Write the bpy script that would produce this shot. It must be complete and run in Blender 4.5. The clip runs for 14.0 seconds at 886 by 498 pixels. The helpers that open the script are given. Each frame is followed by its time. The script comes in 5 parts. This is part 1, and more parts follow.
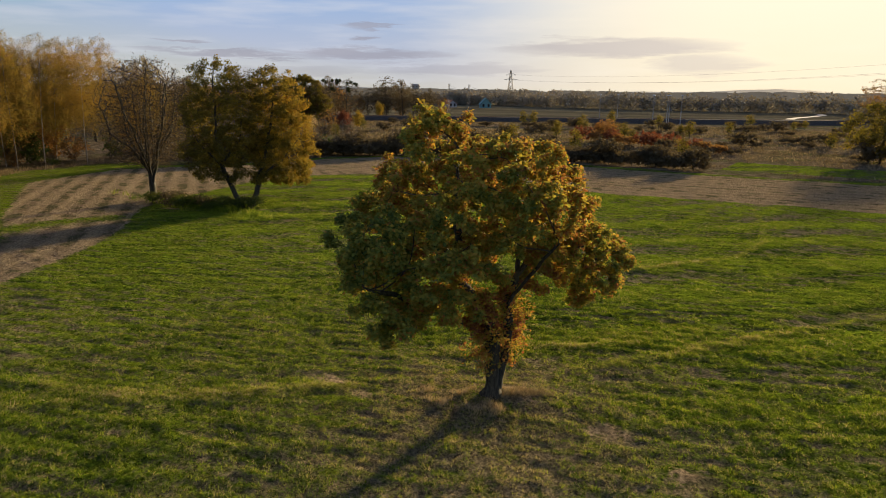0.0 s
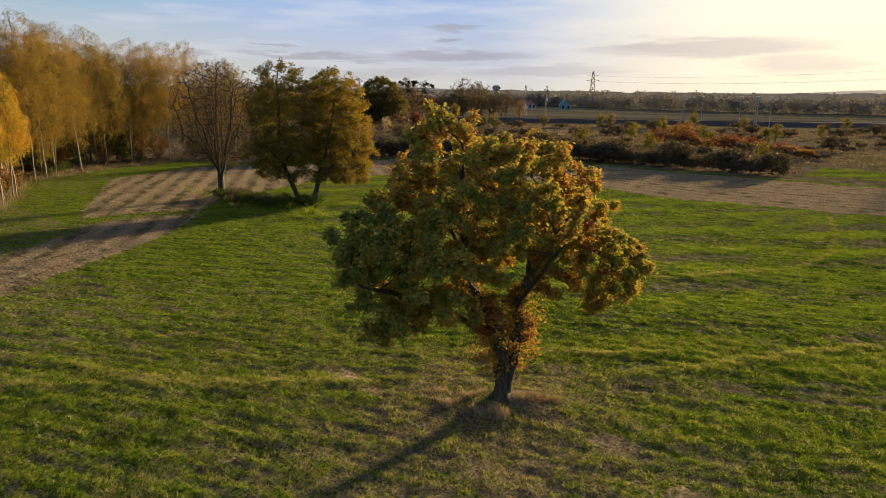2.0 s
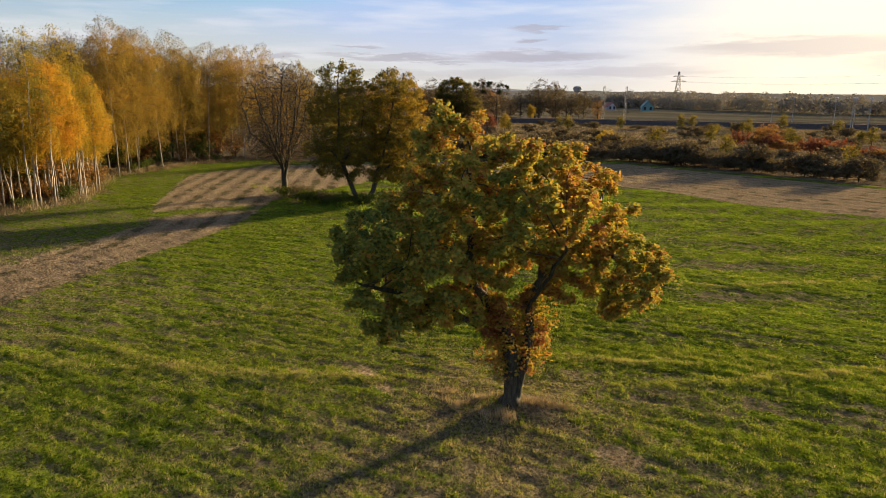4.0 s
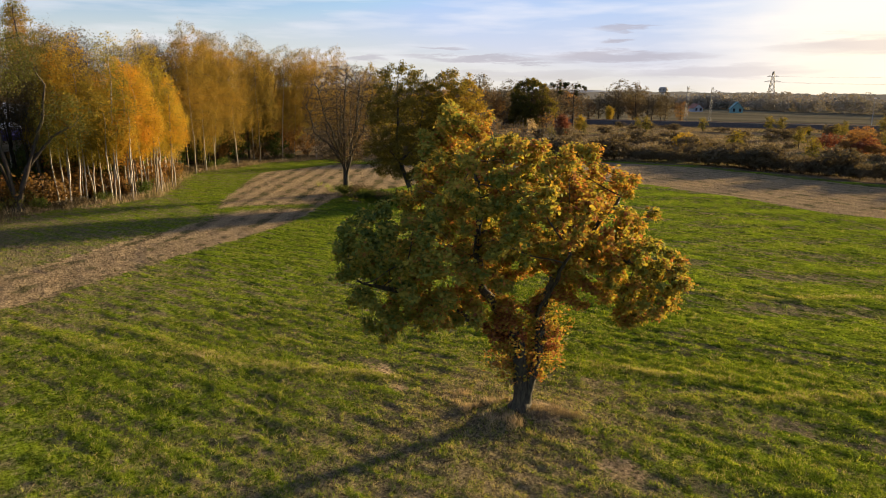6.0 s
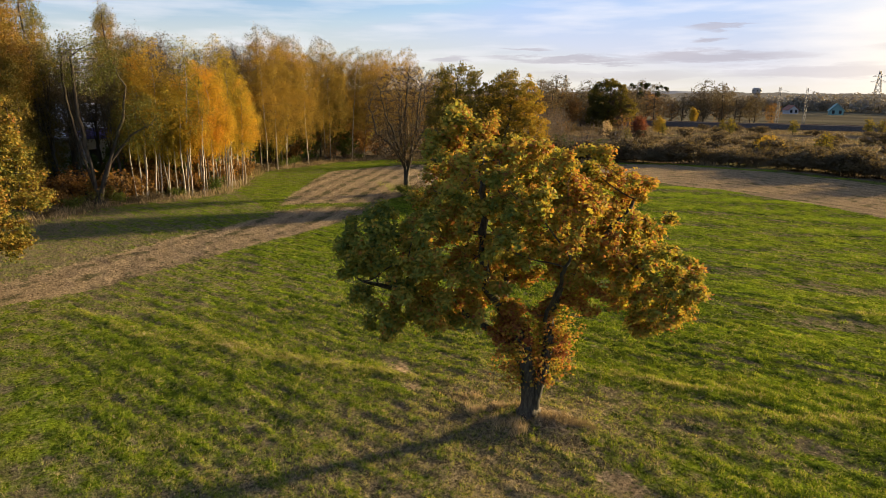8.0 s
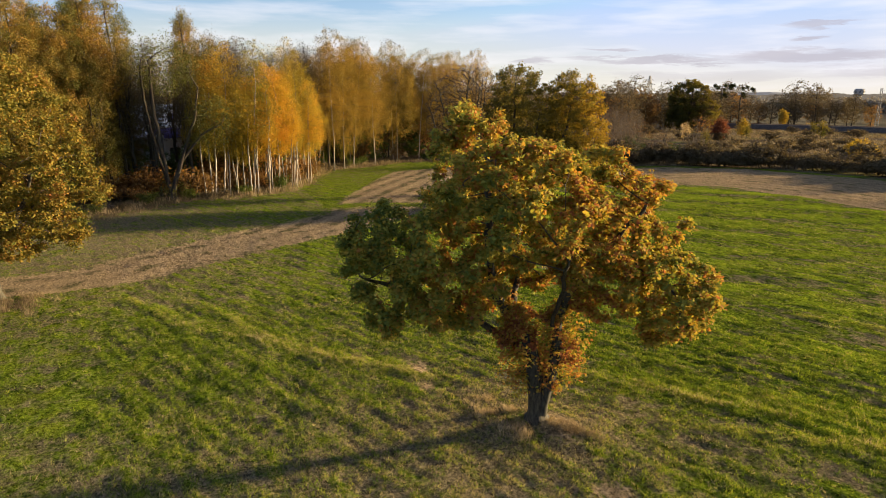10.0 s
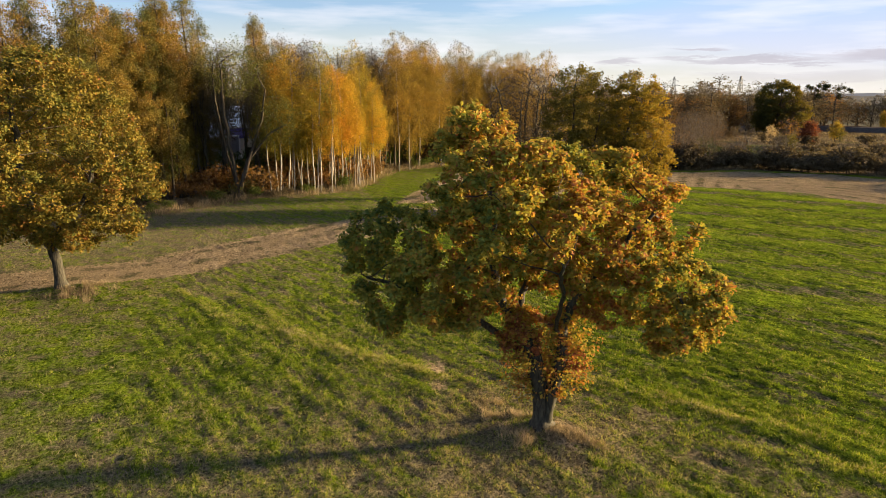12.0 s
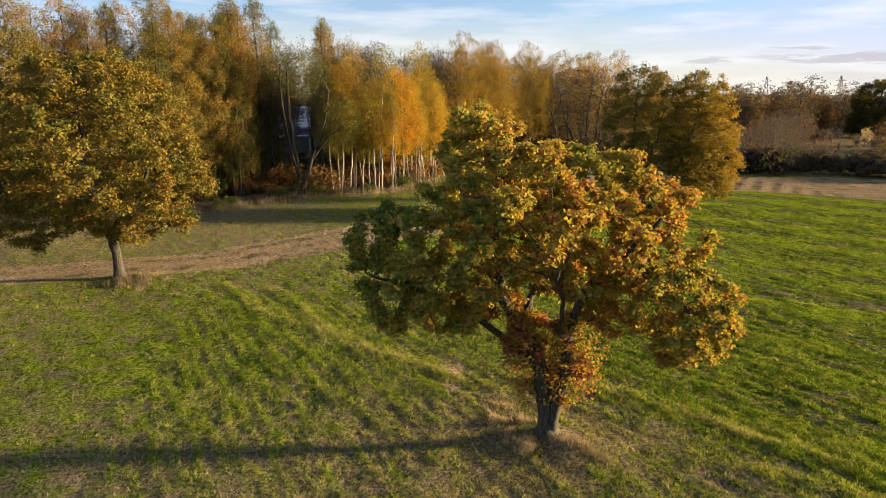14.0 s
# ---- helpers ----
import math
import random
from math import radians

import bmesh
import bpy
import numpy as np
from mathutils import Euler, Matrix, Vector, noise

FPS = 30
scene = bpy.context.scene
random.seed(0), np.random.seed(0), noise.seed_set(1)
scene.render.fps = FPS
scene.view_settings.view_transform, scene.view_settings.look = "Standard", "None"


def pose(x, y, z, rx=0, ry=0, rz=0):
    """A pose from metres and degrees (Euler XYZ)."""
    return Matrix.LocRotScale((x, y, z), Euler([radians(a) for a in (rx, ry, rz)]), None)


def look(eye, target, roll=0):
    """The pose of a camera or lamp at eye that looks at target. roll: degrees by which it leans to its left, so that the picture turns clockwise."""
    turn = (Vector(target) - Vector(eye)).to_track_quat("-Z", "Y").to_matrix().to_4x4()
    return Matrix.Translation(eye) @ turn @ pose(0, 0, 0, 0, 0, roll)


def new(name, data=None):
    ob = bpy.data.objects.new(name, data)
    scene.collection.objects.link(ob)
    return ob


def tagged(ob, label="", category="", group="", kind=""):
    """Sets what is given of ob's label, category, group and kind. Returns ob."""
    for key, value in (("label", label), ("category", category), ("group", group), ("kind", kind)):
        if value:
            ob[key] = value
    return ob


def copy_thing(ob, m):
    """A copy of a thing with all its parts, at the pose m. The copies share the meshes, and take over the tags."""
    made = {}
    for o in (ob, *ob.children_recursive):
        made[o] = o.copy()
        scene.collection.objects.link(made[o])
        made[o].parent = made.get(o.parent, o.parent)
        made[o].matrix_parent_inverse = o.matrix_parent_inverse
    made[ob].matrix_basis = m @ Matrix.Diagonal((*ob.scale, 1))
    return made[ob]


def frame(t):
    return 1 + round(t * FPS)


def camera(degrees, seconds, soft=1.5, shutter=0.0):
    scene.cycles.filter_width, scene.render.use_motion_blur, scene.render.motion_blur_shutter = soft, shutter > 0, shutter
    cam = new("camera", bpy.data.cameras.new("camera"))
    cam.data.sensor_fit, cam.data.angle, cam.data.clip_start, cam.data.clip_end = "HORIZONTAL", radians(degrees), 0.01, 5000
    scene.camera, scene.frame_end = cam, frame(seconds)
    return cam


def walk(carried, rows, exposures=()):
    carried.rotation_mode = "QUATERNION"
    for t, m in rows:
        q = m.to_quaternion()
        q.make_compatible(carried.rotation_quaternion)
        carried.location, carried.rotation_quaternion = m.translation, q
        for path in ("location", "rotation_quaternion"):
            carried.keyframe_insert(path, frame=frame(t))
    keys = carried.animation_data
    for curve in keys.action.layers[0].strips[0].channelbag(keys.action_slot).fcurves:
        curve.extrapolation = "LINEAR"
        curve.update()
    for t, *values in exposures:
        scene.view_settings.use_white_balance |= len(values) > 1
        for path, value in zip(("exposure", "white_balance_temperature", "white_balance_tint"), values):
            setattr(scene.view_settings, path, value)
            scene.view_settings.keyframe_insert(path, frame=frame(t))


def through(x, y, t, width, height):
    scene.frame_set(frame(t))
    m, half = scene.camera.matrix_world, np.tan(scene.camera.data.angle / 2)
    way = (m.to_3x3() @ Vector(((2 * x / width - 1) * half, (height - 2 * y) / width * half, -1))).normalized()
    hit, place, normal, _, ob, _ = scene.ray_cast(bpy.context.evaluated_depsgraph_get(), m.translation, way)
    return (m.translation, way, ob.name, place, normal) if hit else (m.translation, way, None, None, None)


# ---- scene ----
cam = camera(68.1, 14.0, 0.9)
METRES, EYE, TILT, LEAN, TURN = 12.5, 8.5, 0.0, 0.0, 33.8
ROWS = [
    (0.0, 0.0, 0.0, 0.0, 0.12, -13.41, -0.51),
    (0.5, 0.0359, 0.0007, -0.0001, 1.81, -13.39, -0.5),
    (1.0, 0.0741, 0.0037, -0.0004, 3.61, -13.39, -0.5),
    (1.5, 0.1092, 0.0073, -0.0009, 5.27, -13.37, -0.49),
    (2.0, 0.1473, 0.0117, -0.0016, 7.09, -13.34, -0.45),
    (2.5, 0.1813, 0.0168, -0.0014, 8.76, -13.34, -0.45),
    (3.0, 0.2174, 0.0251, -0.0023, 10.54, -13.33, -0.47),
    (5.5, 0.3844, 0.0773, -0.0041, 19.09, -13.27, -0.4),
    (6.0, 0.4186, 0.0917, -0.0048, 20.9, -13.26, -0.41),
    (6.5, 0.45, 0.1055, -0.0051, 22.56, -13.25, -0.41),
    (7.0, 0.4839, 0.1216, -0.0057, 24.37, -13.24, -0.42),
    (7.5, 0.5158, 0.1368, -0.006, 26.06, -13.21, -0.39),
    (8.0, 0.5487, 0.1551, -0.0063, 27.9, -13.2, -0.38),
    (10.5, 0.6939, 0.2537, -0.0095, 36.5, -13.11, -0.35),
    (11.0, 0.7223, 0.2769, -0.01, 38.27, -13.1, -0.33),
    (11.5, 0.7502, 0.2972, -0.0102, 39.91, -13.04, -0.29),
    (12.0, 0.7778, 0.3211, -0.0105, 41.67, -13.02, -0.29),
    (12.5, 0.8033, 0.3439, -0.0102, 43.32, -12.99, -0.29),
    (13.0, 0.8306, 0.3695, -0.0101, 45.13, -12.95, -0.29),
    (13.5, 0.8503, 0.3961, -0.0109, 46.76, -12.97, -0.28),
    (14.0, 0.8726, 0.4238, -0.0112, 48.53, -12.97, -0.27),
]
EXPOSURES = [(0.0, 1.28, 6750, 10), (3.0, 1.56, 7050, 11), (6.5, 1.76, 7250, 12), (10.5, 1.88, 7250, 12), (14.0, 1.96, 7250, 12)]
walk(cam, [(t, pose(0, 0, EYE, TILT, LEAN, TURN) @ pose(METRES * x, METRES * y, METRES * z, 90 + pitch, roll, yaw)) for t, x, y, z, yaw, pitch, roll in ROWS], EXPOSURES)

# ---------------------------------------------------------------- world and sun
SUN_AZ, SUN_EL = radians(-3.5), radians(9.5)      # azimuth from +y, counter-clockwise; elevation
world = bpy.data.worlds.new("evening_sky")
scene.world = world
world.use_nodes = True
wt = world.node_tree
wt.nodes.clear()


def wmath(op, a, b=None):
    nd = wt.nodes.new("ShaderNodeMath")
    nd.operation = op
    for i, v in enumerate((a, b)):
        if v is None:
            continue
        if isinstance(v, (int, float)):
            nd.inputs[i].default_value = v
        else:
            wt.links.new(v, nd.inputs[i])
    return nd.outputs[0]


sky = wt.nodes.new("ShaderNodeTexSky")
sky.sky_type, sky.sun_disc = "NISHITA", False
sky.sun_elevation, sky.sun_rotation = SUN_EL, -SUN_AZ
sky.altitude, sky.air_density, sky.dust_density, sky.ozone_density = 200.0, 1.0, 0.3, 3.0
coord = wt.nodes.new("ShaderNodeTexCoord")
sep = wt.nodes.new("ShaderNodeSeparateXYZ")
wt.links.new(coord.outputs["Generated"], sep.inputs[0])
azim = wmath("MULTIPLY", wmath("ARCTAN2", wmath("MULTIPLY", sep.outputs[0], -1.0), sep.outputs[1]), 57.2958)
elev = wmath("MULTIPLY", wmath("ARCSINE", sep.outputs[2]), 57.2958)
comb = wt.nodes.new("ShaderNodeCombineXYZ")
wt.links.new(wmath("MULTIPLY", azim, 0.10), comb.inputs[0])
wt.links.new(wmath("MULTIPLY", elev, 0.75), comb.inputs[1])
wisp = wt.nodes.new("ShaderNodeTexNoise")
wisp.inputs["Scale"].default_value, wisp.inputs["Detail"].default_value, wisp.inputs["Roughness"].default_value = 1.8, 8.0, 0.62
wt.links.new(comb.outputs[0], wisp.inputs["Vector"])
wobble = wmath("SUBTRACT", wisp.outputs[0], 0.5)

# long lilac cloud streaks: azimuth, elevation, half width, half height (degrees), strength
STREAKS = [(39.8, 5.35, 3.2, 0.22, 0.7), (40.4, 4.3, 1.7, 0.30, 0.8), (40.0, 3.05, 8.0, 0.55, 0.8), (55.2, 3.85, 1.9, 0.20, 0.7),
           (51.5, 2.95, 6.5, 0.28, 0.8), (20.0, 3.7, 10.5, 0.85, 0.85), (13.0, 2.3, 4.5, 0.9, 0.6), (61.3, 3.0, 2.6, 0.25, 0.7),
           (33.0, 1.9, 9.0, 0.5, 0.45), (47.0, 1.6, 8.0, 0.4, 0.35)]
cloud = None
for az, el, w, h, s in STREAKS:
    dx = wmath("DIVIDE", wmath("SUBTRACT", wmath("ADD", azim, wmath("MULTIPLY", wobble, 9.0)), az), w)
    dy = wmath("DIVIDE", wmath("SUBTRACT", wmath("ADD", elev, wmath("MULTIPLY", wobble, 1.9)), el), h * 1.05)
    d2 = wmath("ADD", wmath("POWER", wmath("ABSOLUTE", dx), 2.0), wmath("POWER", wmath("ABSOLUTE", dy), 2.0))
    m = wmath("MULTIPLY", wmath("MINIMUM", wmath("MULTIPLY", wmath("SUBTRACT", 1.0, wmath("MINIMUM", d2, 1.0)), 1.25), 1.0), s * 0.85)
    cloud = m if cloud is None else wmath("MAXIMUM", cloud, m)
# thin high veil, everywhere, broken by the noise
veil_noise = wt.nodes.new("ShaderNodeTexNoise")
veil_noise.inputs["Scale"].default_value, veil_noise.inputs["Detail"].default_value = 1.1, 5.0
wt.links.new(comb.outputs[0], veil_noise.inputs["Vector"])
veil = wt.nodes.new("ShaderNodeMapRange")
veil.inputs["From Min"].default_value, veil.inputs["From Max"].default_value, veil.inputs["To Max"].default_value = 0.45, 0.74, 0.55
wt.links.new(veil_noise.outputs[0], veil.inputs["Value"])
SKY = 0.065


def wmix(fac, a, b, blend="MIX"):
    nd = wt.nodes.new("ShaderNodeMix")
    nd.data_type, nd.blend_type = "RGBA", blend
    for sock, v in ((nd.inputs[0], fac), (nd.inputs[6], a), (nd.inputs[7], b)):
        if isinstance(v, (int, float)):
            sock.default_value = v
        elif isinstance(v, tuple):
            sock.default_value = v
        else:
            wt.links.new(v, sock)
    return nd.outputs[2]


haze = wt.nodes.new("ShaderNodeMapRange")      # the air is milky towards the horizon
haze.inputs["From Min"].default_value, haze.inputs["From Max"].default_value = 0.0, 7.0
haze.inputs["To Min"].default_value, haze.inputs["To Max"].default_value = 0.8, 0.0
wt.links.new(elev, haze.inputs["Value"])
# the low sun stands behind a thin veil, which glows cream round it
toward = wt.nodes.new("ShaderNodeVectorMath")
toward.operation = "DOT_PRODUCT"
wt.links.new(coord.outputs["Generated"], toward.inputs[0])
toward.inputs[1].default_value = (-math.sin(SUN_AZ) * math.cos(SUN_EL), math.cos(SUN_AZ) * math.cos(SUN_EL), math.sin(SUN_EL))
glow = wt.nodes.new("ShaderNodeMapRange")
glow.interpolation_type = "SMOOTHSTEP"
glow.inputs["From Min"].default_value, glow.inputs["From Max"].default_value, glow.inputs["To Max"].default_value = 0.74, 0.99, 0.95
wt.links.new(toward.outputs["Value"], glow.inputs["Value"])
tinted = wmix(1.0, sky.outputs[0], (1.0, 0.95, 1.12, 1), "MULTIPLY")
dimmed = wmix(glow.outputs[0], wmix(1.0, tinted, (2.1, 3.0, 4.7, 1), "DARKEN"), (7.2, 6.5, 5.0, 1))
milky = wmix(haze.outputs[0], dimmed, wmix(glow.outputs[0], (4.2, 3.9, 3.7, 1), (6.6, 5.7, 4.1, 1)))
veiled = wmix(veil.outputs[0], milky, wmix(glow.outputs[0], (4.2, 4.4, 5.0, 1), (7.0, 6.3, 4.9, 1)))
clouded = wmix(cloud, veiled, wmix(glow.outputs[0], (2.1, 2.1, 2.6, 1), (4.3, 3.9, 3.7, 1)))
back = wt.nodes.new("ShaderNodeBackground")
back.inputs[1].default_value = SKY
wt.links.new(clouded, back.inputs[0])
out = wt.nodes.new("ShaderNodeOutputWorld")
wt.links.new(back.outputs[0], out.inputs[0])

sun = new("sun", bpy.data.lights.new("sun", "SUN"))
sun.data.energy, sun.data.angle, sun.data.color = 4.8, radians(4.0), (1.0, 0.79, 0.49)
to_sun = Vector((-math.sin(SUN_AZ) * math.cos(SUN_EL), math.cos(SUN_AZ) * math.cos(SUN_EL), math.sin(SUN_EL)))
sun.matrix_world = look(tuple(to_sun * 100), (0, 0, 0))


# ---------------------------------------------------------------- materials
class Mat:
    """A node material in the making."""

    def __init__(self, name):
        self.m = bpy.data.materials.new(name)
        self.m.use_nodes = True
        self.t = self.m.node_tree
        self.b = self.t.nodes["Principled BSDF"]
        self.out = self.t.nodes["Material Output"]
        self.b.inputs["Roughness"].default_value = 0.85
        self.b.inputs["Specular IOR Level"].default_value = 0.25

    def link(self, a, b):
        self.t.links.new(a, b)

    def put(self, sock, v):
        if hasattr(v, "is_output"):
            self.t.links.new(v, sock)
        else:
            sock.default_value = v

    def noise(self, scale, detail=4.0, rough=0.55, stretch=None, turn=0.0):
        nd = self.t.nodes.new("ShaderNodeTexNoise")
        nd.inputs["Scale"].default_value, nd.inputs["Detail"].default_value, nd.inputs["Roughness"].default_value = scale, detail, rough
        g = self.t.nodes.new("ShaderNodeNewGeometry")
        if stretch:
            mp = self.t.nodes.new("ShaderNodeMapping")
            mp.inputs["Scale"].default_value, mp.inputs["Rotation"].default_value = stretch, (0, 0, turn)
            self.link(g.outputs["Position"], mp.inputs[0])
            self.link(mp.outputs[0], nd.inputs["Vector"])
        else:
            self.link(g.outputs["Position"], nd.inputs["Vector"])
        return nd.outputs[0]

    def local_noise(self, scale, detail=4.0, stretch=(1, 1, 1)):
        nd = self.t.nodes.new("ShaderNodeTexNoise")
        nd.inputs["Scale"].default_value, nd.inputs["Detail"].default_value = scale, detail
        g = self.t.nodes.new("ShaderNodeTexCoord")
        mp = self.t.nodes.new("ShaderNodeMapping")
        mp.inputs["Scale"].default_value = stretch
        self.link(g.outputs["Object"], mp.inputs[0])
        self.link(mp.outputs[0], nd.inputs["Vector"])
        return nd.outputs[0]

    def attr(self, name):
        nd = self.t.nodes.new("ShaderNodeAttribute")
        nd.attribute_name = name
        return nd.outputs["Fac"]

    def rand(self):
        return self.t.nodes.new("ShaderNodeObjectInfo").outputs["Random"]

    def math(self, op, a, b=0.0, clamp=False):
        nd = self.t.nodes.new("ShaderNodeMath")
        nd.operation, nd.use_clamp = op, clamp
        self.put(nd.inputs[0], a), self.put(nd.inputs[1], b)
        return nd.outputs[0]

    def span(self, v, a, b, lo=0.0, hi=1.0):
        nd = self.t.nodes.new("ShaderNodeMapRange")
        self.put(nd.inputs["Value"], v)
        for key, value in (("From Min", a), ("From Max", b), ("To Min", lo), ("To Max", hi)):
            nd.inputs[key].default_value = value
        return nd.outputs[0]

    def mix(self, fac, a, b, blend="MIX"):
        nd = self.t.nodes.new("ShaderNodeMix")
        nd.data_type, nd.blend_type = "RGBA", blend
        self.put(nd.inputs[0], fac)
        self.put(nd.inputs[6], a if hasattr(a, "is_output") else (*a, 1)), self.put(nd.inputs[7], b if hasattr(b, "is_output") else (*b, 1))
        return nd.outputs[2]

    def ramp(self, fac, stops):
        nd = self.t.nodes.new("ShaderNodeValToRGB")
        e = nd.color_ramp.elements
        while len(e) < len(stops):
            e.new(0.5)
        for el, (p, c) in zip(e, stops):
            el.position, el.color = p, (*c, 1)
        self.put(nd.inputs[0], fac)
        return nd.outputs[0]

    def bump(self, height, strength=0.5, distance=0.02):
        nd = self.t.nodes.new("ShaderNodeBump")
        nd.inputs["Strength"].default_value, nd.inputs["Distance"].default_value = strength, distance
        self.put(nd.inputs["Height"], height)
        self.link(nd.outputs[0], self.b.inputs["Normal"])

    def colour(self, c):
        self.put(self.b.inputs["Base Color"], c)
        return self

    def leafy(self, colour, through=0.4):
        """Thin leaf: light from behind shines through."""
        self.colour(colour)
        self.b.inputs["Roughness"].default_value = 0.7
        self.b.inputs["Specular IOR Level"].default_value = 0.06
        tr = self.t.nodes.new("ShaderNodeBsdfTranslucent")
        glow = self.mix(1.0, colour, (1.0, 0.92, 0.55), "MULTIPLY")
        self.link(glow, tr.inputs[0])
        mx = self.t.nodes.new("ShaderNodeMixShader")
        mx.inputs[0].default_value = through
        self.link(self.b.outputs[0], mx.inputs[1]), self.link(tr.outputs[0], mx.inputs[2])
        self.link(mx.outputs[0], self.out.inputs[0])
        return self


def leaf_material(name, stops, through=0.42, spread=0.25):
    m = Mat(name)
    v = m.math("ADD", m.attr("tint"), m.math("MULTIPLY", m.math("SUBTRACT", m.rand(), 0.5), spread), True)
    m.leafy(m.ramp(v, stops), through)
    return m.m


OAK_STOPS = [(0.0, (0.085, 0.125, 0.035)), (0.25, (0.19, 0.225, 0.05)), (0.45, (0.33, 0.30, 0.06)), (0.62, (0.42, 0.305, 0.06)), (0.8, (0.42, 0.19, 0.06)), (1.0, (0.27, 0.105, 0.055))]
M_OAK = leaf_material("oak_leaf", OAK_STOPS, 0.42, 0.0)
M_OAK_B = leaf_material("autumn_oak_leaf", [(k, (r * 0.60, g * 0.54, b * 0.58)) for k, (r, g, b) in OAK_STOPS], 0.36, 0.1)
M_OAK_DARK = leaf_material("dark_oak_leaf", [(0.0, (0.045, 0.055, 0.018)), (0.3, (0.10, 0.095, 0.025)), (0.55, (0.22, 0.175, 0.035)), (0.8, (0.34, 0.235, 0.04)), (1.0, (0.36, 0.18, 0.035))], 0.45, 0.05)
M_BIRCH = leaf_material("birch_leaf", [(0.0, (0.15, 0.15, 0.035)), (0.35, (0.34, 0.26, 0.045)), (0.65, (0.50, 0.31, 0.045)), (1.0, (0.52, 0.22, 0.04))], 0.5, 0.62)
M_WEEP = leaf_material("weeping_birch_leaf", [(0.0, (0.12, 0.11, 0.035)), (0.4, (0.27, 0.19, 0.05)), (0.75, (0.38, 0.23, 0.05)), (1.0, (0.40, 0.18, 0.05))], 0.5, 0.3)
M_WOODLEAF = leaf_material("wood_leaf", [(0.0, (0.08, 0.10, 0.03)), (0.3, (0.15, 0.14, 0.04)), (0.55, (0.25, 0.175, 0.045)), (0.8, (0.32, 0.165, 0.045)), (1.0, (0.29, 0.12, 0.04))], 0.42, 0.34)
M_GREEN = leaf_material("green_leaf", [(0.0, (0.035, 0.06, 0.018)), (0.5, (0.08, 0.11, 0.025)), (1.0, (0.20, 0.18, 0.04))], 0.35, 0.3)
M_GREEN_DARK = leaf_material("dark_green_leaf", [(0.0, (0.03, 0.04, 0.016)), (0.5, (0.06, 0.068, 0.022)), (1.0, (0.12, 0.10, 0.03))], 0.3, 0.1)
M_BROWN = leaf_material("brown_leaf", [(0.0, (0.12, 0.085, 0.04)), (0.5, (0.25, 0.14, 0.055)), (1.0, (0.36, 0.18, 0.06))], 0.5, 0.3)
M_MAPLE = leaf_material("maple_leaf", [(0.0, (0.10, 0.075, 0.04)), (0.5, (0.17, 0.12, 0.055)), (1.0, (0.26, 0.15, 0.06))], 0.45, 0.0)
M_CREAM = leaf_material("cream_seed", [(0.0, (0.40, 0.30, 0.18)), (1.0, (0.62, 0.50, 0.33))], 0.4, 0.2)
M_RED = leaf_material("red_leaf", [(0.0, (0.13, 0.05, 0.032)), (1.0, (0.28, 0.10, 0.055))], 0.4, 0.2)
M_YELLOW = leaf_material("yellow_leaf", [(0.0, (0.30, 0.22, 0.04)), (1.0, (0.5, 0.34, 0.05))], 0.4, 0.2)
M_SCRUB = leaf_material("scrub_leaf", [(0.0, (0.06, 0.05, 0.034)), (0.5, (0.14, 0.11, 0.065)), (0.85, (0.19, 0.15, 0.10)), (1.0, (0.25, 0.20, 0.15))], 0.3, 0.25)


def bark_material(name, dark, light, scale=14.0):
    m = Mat(name)
    n = m.noise(scale, 5, 0.65, (1, 1, 0.22))
    big = m.noise(1.7, 3)
    c = m.mix(m.span(n, 0.35, 0.7), dark, light)
    m.colour(m.mix(m.span(big, 0.45, 0.75, 0, 0.4), c, (0.065, 0.07, 0.04)))
    m.bump(n, 0.8, 0.03)
    return m.m


M_BARK = bark_material("oak_bark", (0.016, 0.014, 0.011), (0.095, 0.085, 0.062), 18.0)
M_TWIG = bark_material("twig_bark", (0.028, 0.022, 0.018), (0.085, 0.065, 0.048), 6.0)
M_PALETWIG = bark_material("grey_twig_bark", (0.10, 0.085, 0.07), (0.22, 0.18, 0.15), 6.0)


def birch_bark():
    m = Mat("birch_bark")
    n = m.noise(7.0, 4, 0.6, (1, 1, 2.6))
    f = m.noise(30, 3)
    c = m.mix(m.span(f, 0.3, 0.7), (0.22, 0.20, 0.17), (0.44, 0.40, 0.34))
    c = m.mix(m.span(m.rand(), 0.3, 1.0, 0, 0.75), c, (0.11, 0.085, 0.06))
    m.colour(m.mix(m.span(n, 0.56, 0.64), c, (0.05, 0.045, 0.04)))
    m.bump(n, 0.3, 0.01)
    return m.m


M_BIRCHBARK = birch_bark()


